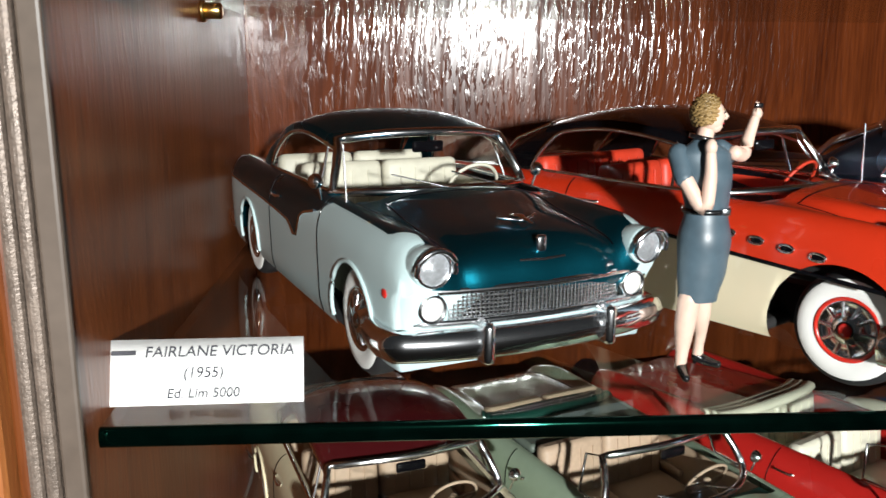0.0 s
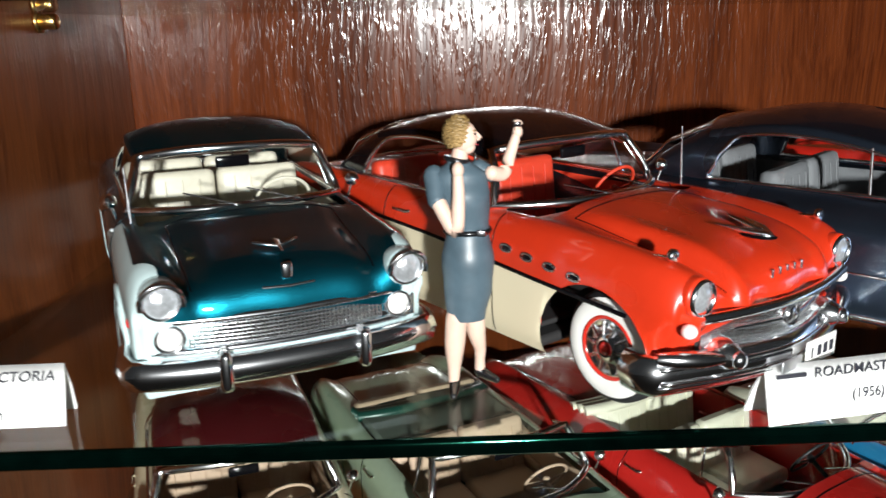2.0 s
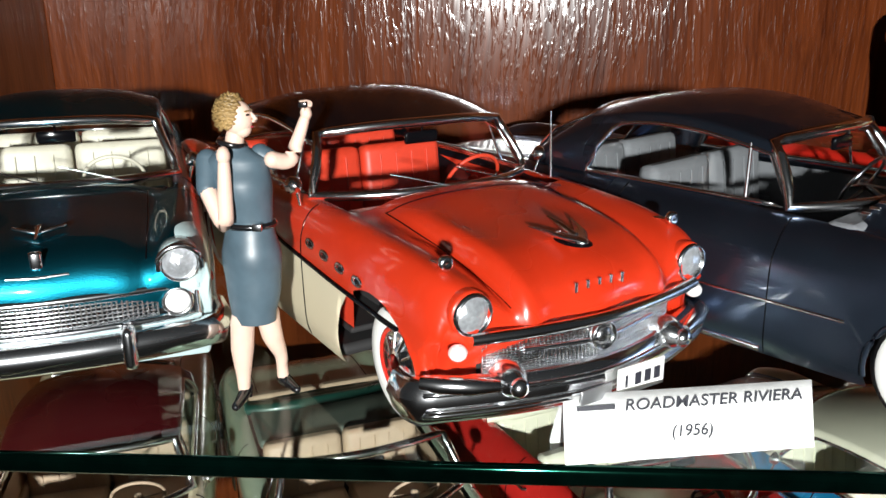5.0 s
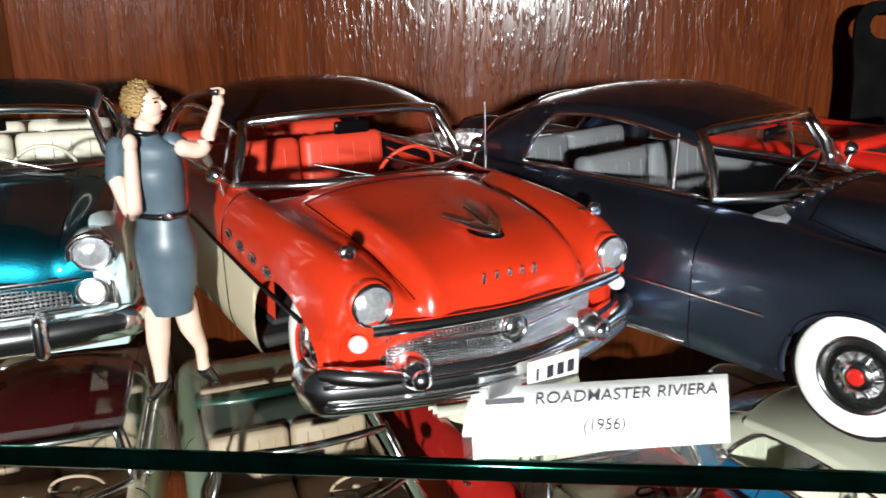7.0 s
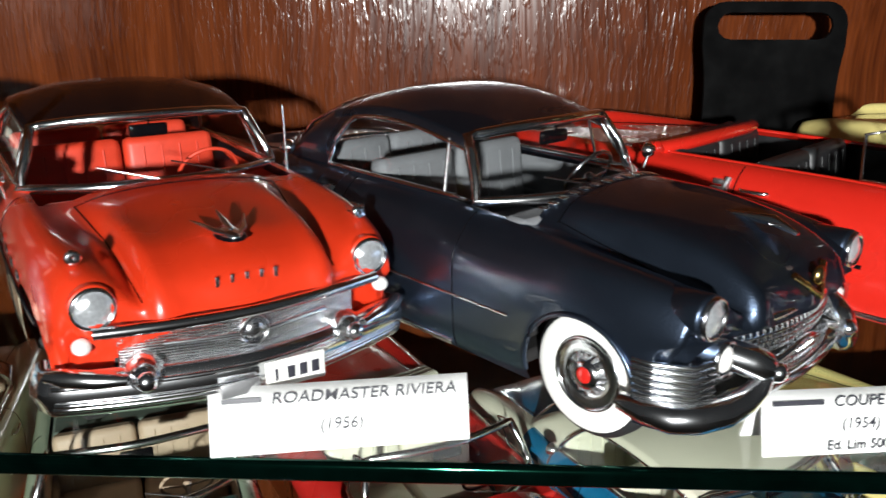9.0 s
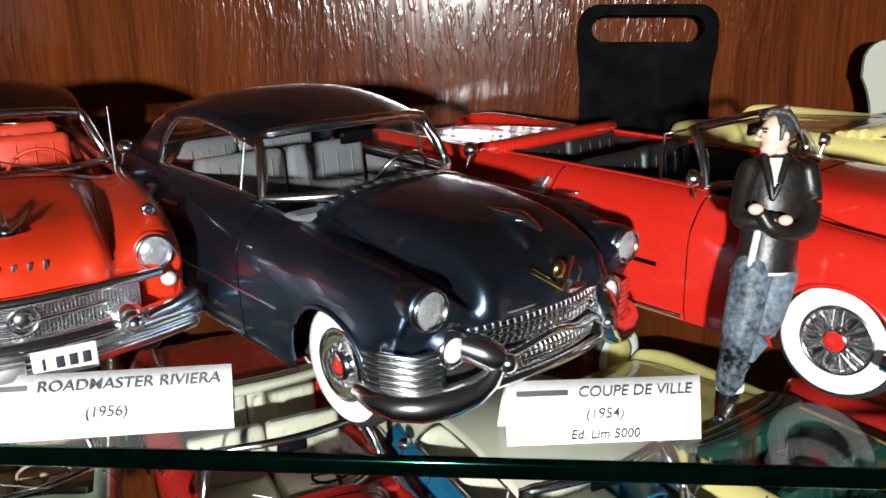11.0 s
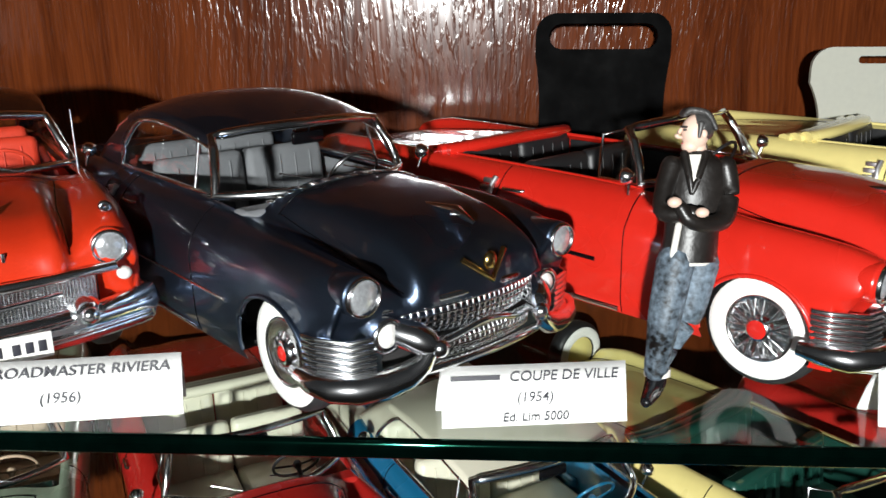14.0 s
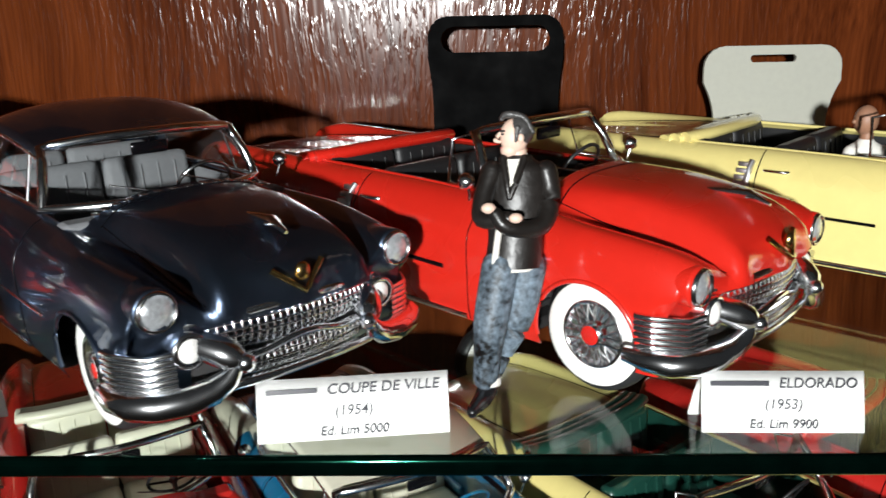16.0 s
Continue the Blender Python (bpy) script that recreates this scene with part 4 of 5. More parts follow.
part("grille_lower_bar", Geo(K).tube(arc_bar(2.80, 0.78, 0.44, 0.22, 24, power=1.2), 0.03, 8), CHROME, gr)
em = part("grille_emblem", Geo(K).lathe([(0, 0.085), (0.03, 0.085), (0.035, 0.075), (0.02, 0.065)], (2.80, 0, 0.60), (1, 0, 0), 24), CHROME, gr)
part("badge", Geo(K).ball((2.82, 0, 0.60), (0.022, 0.055, 0.055)), DULL_CHROME, buick)
fb = part("front_bumper", bumper(K, 2.83, 0.98, 0.375, 0.26, 0.25, 0.07, 0.20, 1.6), CHROME, buick, "polished chrome front bumper")
part("bumper_rib", Geo(K).tube([p + Vector((0.05, 0, 0.0)) for p in arc_bar(2.85, 0.98, 0.345, 0.26, 30, 0.14, 1.6)], 0.014, 6), BRIGHT, fb)
for rz in (0.43, 0.395, 0.315):
    part("bumper_rib", Geo(K).tube([p + Vector((0.035, 0, 0)) for p in arc_bar(2.845, 0.985, rz, 0.26, 30, 0.14, 1.6)], 0.017, 6), BRIGHT, fb)
for s in (1, -1):
    part("bumper_wing", Geo(K).tube([(2.60, s * 1.0, 0.50), (2.67, s * 0.93, 0.50), (2.75, s * 0.80, 0.49), (2.80, s * 0.66, 0.475)], [0.035, 0.05, 0.05, 0.03], 10), BRIGHT, fb)
    o = part("bumper_bomb", Geo(K).lathe([(-0.18, 0.06), (-0.10, 0.105), (0.03, 0.10), (0.09, 0.07), (0.12, 0.045)], (2.73, s * 0.56, 0.465), (1, s * 0.15, 0), 20), CHROME, buick)
    part("tip", Geo(K).ball((2.855, s * 0.578, 0.465), (0.045, 0.055, 0.055)), CHROME, o)
    part("parking_lamp", Geo(K).ball((2.555, s * 0.835, 0.665), (0.05, 0.05, 0.045)), WHITE_LENS, buick)
    f = surf(B, 2.42, 0.44)
    part("fender_sight", Geo(K).tube([(f.x - 0.20, s * f.y, f.z + 0.012), (f.x - 0.02, s * f.y, f.z + 0.03)], [0.006, 0.014], 6).lathe([(-0.02, 0.02), (-0.01, 0.04), (0.02, 0.042), (0.03, 0.03), (0.02, 0.001)], (f.x, s * f.y, f.z + 0.045), (1, 0, 0), 14), CHROME, buick)
plate = part("number_plate", Geo(K).box((2.935, 0.00, 0.29), (2.95, 0.34, 0.45), 0.006), WHITEWALL, buick, "white plate with dark bars")
part("bumper_tag", Geo(K).box((2.925, -0.24, 0.30), (2.938, -0.03, 0.38), 0.005), SATIN, buick, "small plain metal tag")
g = Geo(K)
for j in range(4):
    g.box((2.949, 0.050 + 0.07 * j, 0.335), (2.953, 0.050 + 0.07 * j + (0.018 if j == 0 else 0.045), 0.405), 0.0015)
part("marking", g, INK, plate)
part("rear_bumper", bumper(K, 2.86, 0.95, 0.42, 0.18, 0.2).mesh("rear_bumper", CHROME), None, buick).rotation_euler = (0, 0, math.pi)
hp = surf(B, 2.34, 0)
g = Geo(K).ball((hp.x + 0.06, 0, hp.z + 0.008), (0.13, 0.06, 0.032))
for s in (1, -1):
    for q in range(3):
        g.tube([(hp.x + 0.16 - 0.03 * q, s * 0.012, hp.z + 0.016), (hp.x + 0.07 - 0.03 * q, s * (0.075 + 0.008 * q), hp.z + 0.03), (hp.x - 0.06 - 0.035 * q, s * (0.125 + 0.014 * q), hp.z + 0.055)], [0.016, 0.024, 0.005], 7, flat=0.6)
g.tube([(hp.x + 0.10, 0, hp.z + 0.03), (hp.x - 0.02, 0, hp.z + 0.055), (hp.x - 0.15, 0, hp.z + 0.085)], [0.018, 0.02, 0.006], 8)
part("hood_ornament", g, BRIGHT, buick, "winged chrome hood ornament")
part("ornament_base", Geo(K).ball((hp.x + 0.07, 0, hp.z - 0.004), (0.14, 0.085, 0.016)), BLACK, buick)
g = Geo(K)
for j in range(5):
    v = -0.16 + 0.08 * j
    p = surf(B, 2.63, 0.0)
    g.box((p.x - 0.004, v - 0.010, p.z - 0.055), (p.x + 0.012, v + 0.010, p.z + 0.012), 0.003)
part("letter_bars", g, BRIGHT, buick)
for o in buick.children:
    if o.name.split(".")[0] in ("grille", "front_bumper", "bumper_bomb", "badge", "number_plate", "bumper_tag"):
        o.location += Vector((-0.13, 0, 0.012)) * K
f = surf(B, 1.20, 0.44)
part("aerial", Geo(K).tube([(f.x, f.y, f.z), (f.x - 0.02, f.y, f.z + 0.46)], [0.012, 0.005], 6), CHROME, buick)

# the dark blue coupe and the open red car share one nose


def cadillac(c, spec, k, badge_gold, strip):
    L = spec["L"] / 2
    F = L - 0.07

    def crate(half, z0, z1, x, bow, rise, nz, ny):
        g = Geo(k)
        for j in range(nz):
            t = j / (nz - 1)
            g.tube([p + Vector((0.03 * math.sin(math.pi * t), 0, rise * t * (1 - (p.y / half) ** 2))) for p in arc_bar(x, half, z0 + (z1 - z0) * t, bow)], 0.012, 6, flat=0.7)
        for j in range(-ny, ny + 1):
            v = j / ny
            xx = x - bow * v * v
            g.tube([(xx + 0.03 * math.sin(math.pi * t), half * v, z0 + (z1 - z0 + rise * (1 - v * v)) * t) for t in (0, 0.25, 0.5, 0.75, 1)], 0.010, 6)
        return g
    gr = part("grille", crate(0.56, 0.555, 0.715, F, 0.13, 0.035, 6, 13), BRIGHT, c, "chrome egg-crate grille")
    part("lower_grille", crate(0.42, 0.40, 0.52, F + 0.01, 0.06, 0.0, 5, 11), BRIGHT, gr)
    part("grille_backing", Geo(k).grid([arc_bar(F - 0.045, 0.60, 0.36, 0.13), arc_bar(F - 0.035, 0.60, 0.76, 0.13)]), DARK, gr)
    part("grille_surround", Geo(k).tube([p + Vector((0, 0, 0.04 * (1 - (p.y / 0.66) ** 2))) for p in arc_bar(F + 0.02, 0.66, 0.725, 0.17)], 0.026, 8), CHROME, gr)
    part("grille_bar", Geo(k).tube([p + Vector((0, 0, 0.03 * math.cos(p.y * 9))) for p in arc_bar(F + 0.04, 0.46, 0.535, 0.08)], 0.024, 8), CHROME, gr)
    fb = part("front_bumper", Geo(k).tube(arc_bar(F + 0.03, 0.50, 0.362, 0.05), 0.03, 8), CHROME, c, "polished chrome front bumper")
    for s in (1, -1):
        o = part("bumper_bomb", Geo(k).tube([(F - 0.10, s * 0.55, 0.60), (F - 0.01, s * 0.49, 0.575), (F + 0.05, s * 0.445, 0.545), (F + 0.085, s * 0.42, 0.528)], [0.085, 0.088, 0.078, 0.045], 16), CHROME, c)
        part("tip", Geo(k).ball((F + 0.10, s * 0.41, 0.522), (0.05, 0.055, 0.055)), CHROME, o)
        part("bumper_blade", Geo(k).tube([(F - 0.42, s * 0.985, 0.37), (F - 0.28, s * 0.985, 0.365), (F - 0.16, s * 0.94, 0.36), (F - 0.08, s * 0.84, 0.355), (F - 0.02, s * 0.70, 0.36), (F + 0.02, s * 0.57, 0.385), (F + 0.05, s * 0.49, 0.44), (F + 0.06, s * 0.45, 0.50)], [0.05, 0.065, 0.078, 0.085, 0.085, 0.075, 0.06, 0.045], 12), CHROME, fb)
        o = part("fog_lamp", Geo(k).lathe([(-0.14, 0.09), (-0.01, 0.105), (0.02, 0.098), (0.012, 0.075)], (F - 0.07, s * 0.635, 0.605), (1, 0, 0), 22), CHROME, c)
        part("lens", Geo(k).lathe([(0.006, 0.068), (0.026, 0.045), (0.034, 0.0005)], (F - 0.07, s * 0.635, 0.605), (1, 0, 0), 18), WHITE_LENS, o)
        g = Geo(k)
        for j in range(6):
            z = 0.435 + 0.036 * j
            path = []
            for q in range(10):
                x = L - 0.36 + 0.28 * q / 9
                p = at_z(spec, x, z)
                path.append((p.x, s * (p.y + 0.012), z))
            path += [(F - 0.10, s * 0.86, z), (F - 0.07, s * 0.72, z)]
            g.tube(path, 0.016, 8)
        part("fender_ribs", g, BRIGHT, c, "ribbed chrome fender end")
        # upright chrome scoop ahead of the rear wheel
        g = Geo(k)
        for j in range(7):
            p = at_z(spec, strip - 0.02 * j / 6, 0.99 - 0.05 * j)
            g.box((p.x - 0.06, s * p.y - 0.02, p.z - 0.02), (p.x + 0.06, s * p.y + 0.03, p.z + 0.02), 0.01)
        path = [at_z(spec, strip + 0.05 - 0.03 * j / 10, 1.02 - 0.60 * j / 10) for j in range(11)]
        g.tube([(p.x, s * (p.y + 0.01), p.z) for p in path], 0.028, 6)
        part("side_scoop", g, SATIN, c, "ribbed chrome side scoop")
    p = surf(spec, L - 0.06, 0)
    vg = Geo(k).tube([(p.x + 0.0, -0.165, p.z + 0.035), (p.x + 0.075, 0, p.z - 0.10), (p.x + 0.0, 0.165, p.z + 0.035)], 0.020, 6)
    part("v_badge", vg, badge_gold, c, "gilt v-shaped badge")
    part("crest", Geo(k).ball((p.x + 0.055, 0, p.z + 0.01), (0.03, 0.05, 0.055)), badge_gold, c)
    h = surf(spec, L - 0.34, 0)
    part("hood_ornament", Geo(k).tube([(h.x + 0.20, 0, h.z + 0.0), (h.x + 0.06, 0, h.z + 0.045), (h.x - 0.22, 0, h.z + 0.04)], [0.012, 0.034, 0.012], 8).tube([(h.x + 0.06, -0.05, h.z + 0.035), (h.x + 0.14, 0, h.z + 0.03), (h.x + 0.06, 0.05, h.z + 0.035)], 0.01, 6), CHROME, c)
    part("rear_bumper", bumper(k, L + 0.08, 0.96, 0.42, 0.2, 0.2).mesh("rear_bumper", CHROME), None, c).rotation_euler = (0, 0, math.pi)
    side_strip(c, spec, k, "sill_trim", [(-1.0, 0.275), (1.1, 0.275)], 0.022, CHROME)


CAD_ROWS = [(-2.84, 0.74, 0.74, 0.74, 0.82), (-2.7, 0.94, 0.94, 1.04, 0.92), (-2.2, 1.04, 1.02, 1.12, 0.99), (-1.0, 1.11, 1.10, 1.11, 1.01), (0.5, 1.17, 1.12, 1.10, 1.0), (1.35, 1.22, 1.10, 1.07, 1.0), (1.9, 1.21, 0.97, 1.04, 1.0), (2.35, 1.16, 0.87, 1.00, 0.98), (2.55, 1.10, 0.835, 0.975, 0.965), (2.70, 1.01, 0.815, 0.94, 0.95), (2.79, 0.90, 0.80, 0.90, 0.94), (2.84, 0.74, 0.73, 0.74, 0.92)]
NAVY = mat("midnight_blue_lacquer", (0.072, 0.097, 0.145), 0.31, 0.96, 0.8, 0.06, 200, flake=0.10)
NAVY.node_tree.nodes["Principled BSDF"].inputs["Specular Tint"].default_value = (0.4, 0.43, 0.5, 1)
C = dict(mirrors=(1,), L=5.68, bow=0.17, under=0.17, lip_z=0.74, tuck=0.22, tall_hood=True, shoulder=1.0, cowl=1.46, deck=-0.72, zb=1.12, ya=0.77, xa=1.08, xt=0.90, yt=0.67, zt=1.48, wbow=0.38, wbow2=0.18, paint=NAVY, rows=CAD_ROWS, wheel="disc", s1=0.12, s2=-0.64,
         arches=[(2.06, 0.36), (-1.20, 0.30)], axles=[(2.06, 0), (-1.20, 0)], head=(2.68, 0.785, 0.86), doors=(1.12, -0.05), handles=(0.1,), trim=CLOTH_GREY, seat=CLOTH_GREY, dash=CLOTH_GREY, lip=NAVY, wheelm=DULL_CHROME, vents=True, trimm=CHROME, hoodu=0.262,
         roof=dict(xr=-0.50, yr=0.65, zr=1.50, xb=-1.08, yb=0.72, zd=1.10, hump=0.15, sc=0.80, cb=-0.45, paint=NAVY, lining=CLOTH_GREY, glass=0.86))
coupe = car(C, place((0.2929, 0.2251), -45.2, C), "midnight blue coupe model car with grey cloth seats", "upper row of model cars", K)
cadillac(coupe, C, K, GOLD, -0.26)
side_strip(coupe, C, K, "side_trim", [(-0.2, 0.62), (0.6, 0.60), (1.58, 0.60)], 0.012)

SCARLET = mat("scarlet_lacquer", (0.56, 0.018, 0.010), 0.25, 0.0, 1.0, 0.04)
D = dict(C, wheel="wire", mirrors=(-1, 1), paint=SCARLET, lip=SCARLET, trim=LEATHER_BLACK, seat=LEATHER_BLACK, dash=LEATHER_BLACK, top=SCARLET, top_label="red boot cover of the folded top", zt=1.47, roof=None, tall=-0.06, cover=True, vents=False, wheelm=LEATHER_BLACK)
D["head"] = (2.68, 0.80, 0.80)
open_red = car(D, place((0.4109, 0.2458), -43.0, D), "scarlet convertible model car with black interior, top down", "upper row of model cars", K)
cadillac(open_red, D, K, GOLD, -0.16)
side_strip(open_red, D, K, "side_trim", [(-0.8, 0.62), (0.9, 0.60)], 0.016, BLACK)

YELLOW = mat("pale_yellow_lacquer", (0.74, 0.63, 0.24), 0.28, 0.0, 1.0, 0.04)
Y = dict(D, paint=YELLOW, lip=YELLOW, top=YELLOW, top_label="pale yellow boot cover", head=(2.68, 0.80, 0.80))
open_yellow = car(Y, place((0.548, 0.281), -40, Y), "pale yellow convertible model car with dark interior", "upper row of model cars", K)
cadillac(open_yellow, Y, K, GOLD, -0.16)
side_strip(open_yellow, Y, K, "side_trim", [(-0.8, 0.66), (0.9, 0.64)], 0.014, BLACK)

# ---- lower row ----
LOW = SHELF_Z - PITCH


def nose(c, spec, k):
    """A plain chrome nose: grille bars, bumper and small lamps."""
    L = spec["L"] / 2
    g = Geo(k)
    for j in range(5):
        g.tube(arc_bar(L + 0.02, 0.62, 0.5 + 0.05 * j, 0.1), 0.012, 5)
    part("grille", g, CHROME, c)
    part("front_bumper", bumper(k, L + 0.12, 0.92, 0.40, 0.2, 0.2), CHROME, c)
    part("rear_bumper", bumper(k, L + 0.10, 0.92, 0.42, 0.18, 0.2).mesh("rear_bumper", CHROME), None, c).rotation_euler = (0, 0, math.pi)
    h = surf(spec, L - 0.7, 0)
    part("hood_ornament", Geo(k).tube([(h.x + 0.18, 0, h.z), (h.x, 0, h.z + 0.05), (h.x - 0.2, 0, h.z + 0.04)], [0.008, 0.022, 0.008], 8), CHROME, c)


CREAM = mat("cream_lacquer", (0.68, 0.60, 0.40), 0.3, 0, 1.0, 0.04)
IVORY = mat("ivory_lacquer", (0.72, 0.69, 0.55), 0.35, 0, 0.6, 0.05)
MAROON = mat("maroon_lacquer", (0.085, 0.008, 0.010), 0.28, 0.0, 1.0, 0.05)
SAGE = mat("sage_green_lacquer", (0.33, 0.42, 0.30), 0.3, 0.1, 1.0, 0.05)
BOTTLE = mat("bottle_green_lacquer", (0.010, 0.055, 0.040), 0.3, 0.1, 1.0, 0.05)
AZURE = mat("azure_lacquer", (0.010, 0.16, 0.32), 0.3, 0.2, 1.0, 0.05)
CRIMSON = mat("crimson_lacquer", (0.48, 0.018, 0.014), 0.28, 0, 1.0, 0.05)
AZURE_IVORY = two_tone("azure_and_ivory", (0.010, 0.16, 0.32), (0.72, 0.69, 0.55), 0.3, 0.2, 0)


def tone_azure(p):
    return min(cr([-2.6, -0.6, 0.4], [0.98, 0.92, 0.55], p.x) - p.z, (abs(p.y) - 0.70), 0.45 - p.x) if p.x > -1.3 else (abs(p.y) - 0.62)


low_specs = [
    (dict(A, paint=CREAM, pod=CREAM, lip=CREAM, trim=LEATHER_TAN, seat=LEATHER_TAN, dash=MAROON, hood_brow=False, roof=dict(A["roof"], paint=MAROON, lining=MAROON, glass=0.8)), (0.036, 0.216), -72, "cream model car with maroon roof"),
    (dict(A, paint=SAGE, pod=SAGE, lip=SAGE, trim=LEATHER_TAN, floor=LEATHER_TAN, seat=LEATHER_TAN, dash=BOTTLE, roof=None, tall=0.0, zt=1.46, top=BOTTLE, top_label="dark green folded top", hood_brow=False, s2=-1.1), (0.138, 0.224), -66, "sage green convertible model car with tan seats"),
    (dict(D, paint=CRIMSON, lip=CRIMSON, trim=CRIMSON, seat=IVORY, dash=CRIMSON, top=IVORY, top_label="ivory folded top", wheel="plain", cover=False), (0.249, 0.233), -60, "crimson convertible model car with ivory seats"),
    (dict(A, paint=AZURE_IVORY, pod=AZURE, tone=tone_azure, lip=AZURE, trim=AZURE, seat=IVORY, dash=AZURE, hood_brow=False, roof=dict(A["roof"], paint=IVORY, lining=IVORY, glass=0.85)), (0.357, 0.217), -58, "azure blue and ivory hardtop model car"),
    (dict(D, paint=YELLOW, lip=YELLOW, trim=BOTTLE, seat=BOTTLE, dash=YELLOW, top=BOTTLE, top_label="dark green folded top", wheel="plain", cover=False), (0.475, 0.225), -50, "pale yellow convertible model car with green interior"),
    (dict(D, paint=CRIMSON, lip=CRIMSON, wheel="plain"), (0.585, 0.24), -48, "crimson convertible model car with black interior"),
]
for spec, mid, deg, text in low_specs:
    c = car(spec, place(mid, deg, spec, K, LOW), text, "lower row of model cars", K)
    nose(c, spec, K)
    if spec["paint"] is SAGE:
        part("tonneau", Geo(K).box((spec["deck"] - 0.02, -0.73, 1.04), (-0.30, 0.73, 1.13), 0.045), mat("grey_green_cloth", (0.10, 0.125, 0.10), 0.6, scale=600, bump=0.2), c, "grey-green cloth cover behind the front seats")
    if spec["paint"] is YELLOW:
        tyre, white, rim, cap, boss = wheel_meshes(K * 1.06, "plain")
        w = new("spare_wheel", tyre)
        w.parent = c
        w.location = Vector((-2.84, 0.45, 1.0)) * K
        w.rotation_euler = (0, 0, radians(-90))
        for nm, me in (("whitewall", white), ("hub_cap", Geo(K).lathe([(0.09, 0.205), (0.105, 0.15), (0.12, 0.0005)], (0, 0, 0), (0, 1, 0), 28).mesh("hub_cap", YELLOW))):
            new(nm, me).parent = w

# ---- paper cards ----


def text_mesh(words, size, weight=0.0):
    cu = bpy.data.curves.new("writing", "FONT")
    cu.body, cu.size, cu.align_x, cu.align_y, cu.extrude, cu.offset, cu.shear = words, size, "CENTER", "CENTER", 0.00002, weight, 0.15
    tmp = bpy.data.objects.new("writing", cu)
    scene.collection.objects.link(tmp)
    bpy.context.view_layer.update()
    me = bpy.data.meshes.new_from_object(tmp.evaluated_get(bpy.context.evaluated_depsgraph_get()))
    bpy.data.objects.remove(tmp)
    me.materials.clear()
    me.materials.append(INK)
    return me


def card(a, b, h, words, lines, label):
    """A folded card: a and b are the foot of its front leaf. words: letter count of the make and the words after it; lines: what can be read."""
    a, b = Vector((*a, 0)), Vector((*b, 0))
    w = (b - a).length
    c = thing("name_card", Matrix.Translation((a + b) / 2 + Vector((0, 0, SHELF_Z))) @ Matrix.Rotation(math.atan2(b.y - a.y, b.x - a.x), 4, "Z"), label, "card", "name cards")
    lean, d = 0.30, 0.00035
    up = Vector((0, math.sin(lean), math.cos(lean)))
    nrm = Vector((0, -math.cos(lean), math.sin(lean)))
    g = Geo()
    n = 8
    rows = []
    for t in (0, 0.5, 1.0):
        rows.append([Vector((-w / 2 + w * j / n, 0, 0)) + up * (h * t) + nrm * (0.0004 * math.sin(3.1 * j / n) * math.sin(math.pi * t)) for j in range(n + 1)])
    foot = [Vector((-w / 2 + w * j / n - 0.001, h * 0.68, 0)) for j in range(n + 1)]
    rows.append([(r * 0.5 + q * 0.5) + Vector((0, 0.0006, 0)) for r, q in zip(rows[2], foot)])
    rows.append(foot)
    g.grid(rows)
    inner = [[p - nrm * d if i < 2 else p + Vector((0, -d if i > 2 else 0, -d)) for p in r] for i, r in enumerate(rows)]
    g.grid(inner, flip=True)
    part("leaf", g, PAPER, c)
    rot = Matrix((Vector((1, 0, 0)), up, nrm)).transposed().to_4x4()
    # the make, as a plain bar, then the words that can be read
    bar, name = words
    size = h * 0.20
    me = text_mesh(name, size * 1.15, 0.000015)
    xs = [v.co.x for v in me.vertices]
    span, long = max(xs) - min(xs), w * 0.90
    fit_w = long * (1 - bar / (bar + 1 + len(name)))
    o = part("written_word", me, None, c)
    o.matrix_local = rot @ Matrix.Translation((long / 2 - fit_w / 2, 0.80 * h, 0.0006)) @ Matrix.Diagonal((fit_w / span, 1, 1, 1))
    bw = long - fit_w - 0.0022
    g = Geo()
    g.grid([[rot @ Vector((-long / 2 + bw * q / 6, 0.80 * h + v, 0.0006)) for q in range(7)] for v in (-0.00055, 0.00055)])
    part("word_bar", g, INK, c)
    for words_, y, size in lines:
        o = new("writing", text_mesh(words_, size * h * 1.15, 0.000015))
        o.parent = c
        o.matrix_local = rot @ Matrix.Translation((0, y * h, 0.0006))
    return c


card((-0.0646, 0.2167), (-0.0147, 0.2179), 0.0165, (4, "FAIRLANE VICTORIA"), [("(1955)", 0.48, 0.20), ("Ed. Lim 5000", 0.17, 0.18)], "white folded paper card with handwriting beside the teal car")
card((0.1659, 0.2048), (0.2224, 0.2150), 0.0152, (5, "ROADMASTER RIVIERA"), [("(1956)", 0.38, 0.21)], "white folded paper card with handwriting before the red car")
card((0.2865, 0.2099), (0.3307, 0.2153), 0.0146, (8, "COUPE DE VILLE"), [("(1954)", 0.46, 0.20), ("Ed. Lim 5000", 0.14, 0.18)], "white folded paper card with handwriting before the blue coupe")
card((0.3893, 0.2146), (0.4262, 0.2140), 0.0143, (8, "ELDORADO"), [("(1953)", 0.46, 0.20), ("Ed. Lim 9900", 0.14, 0.18)], "white folded paper card with handwriting before the scarlet convertible")

# ---- boards leaning behind the open cars ----


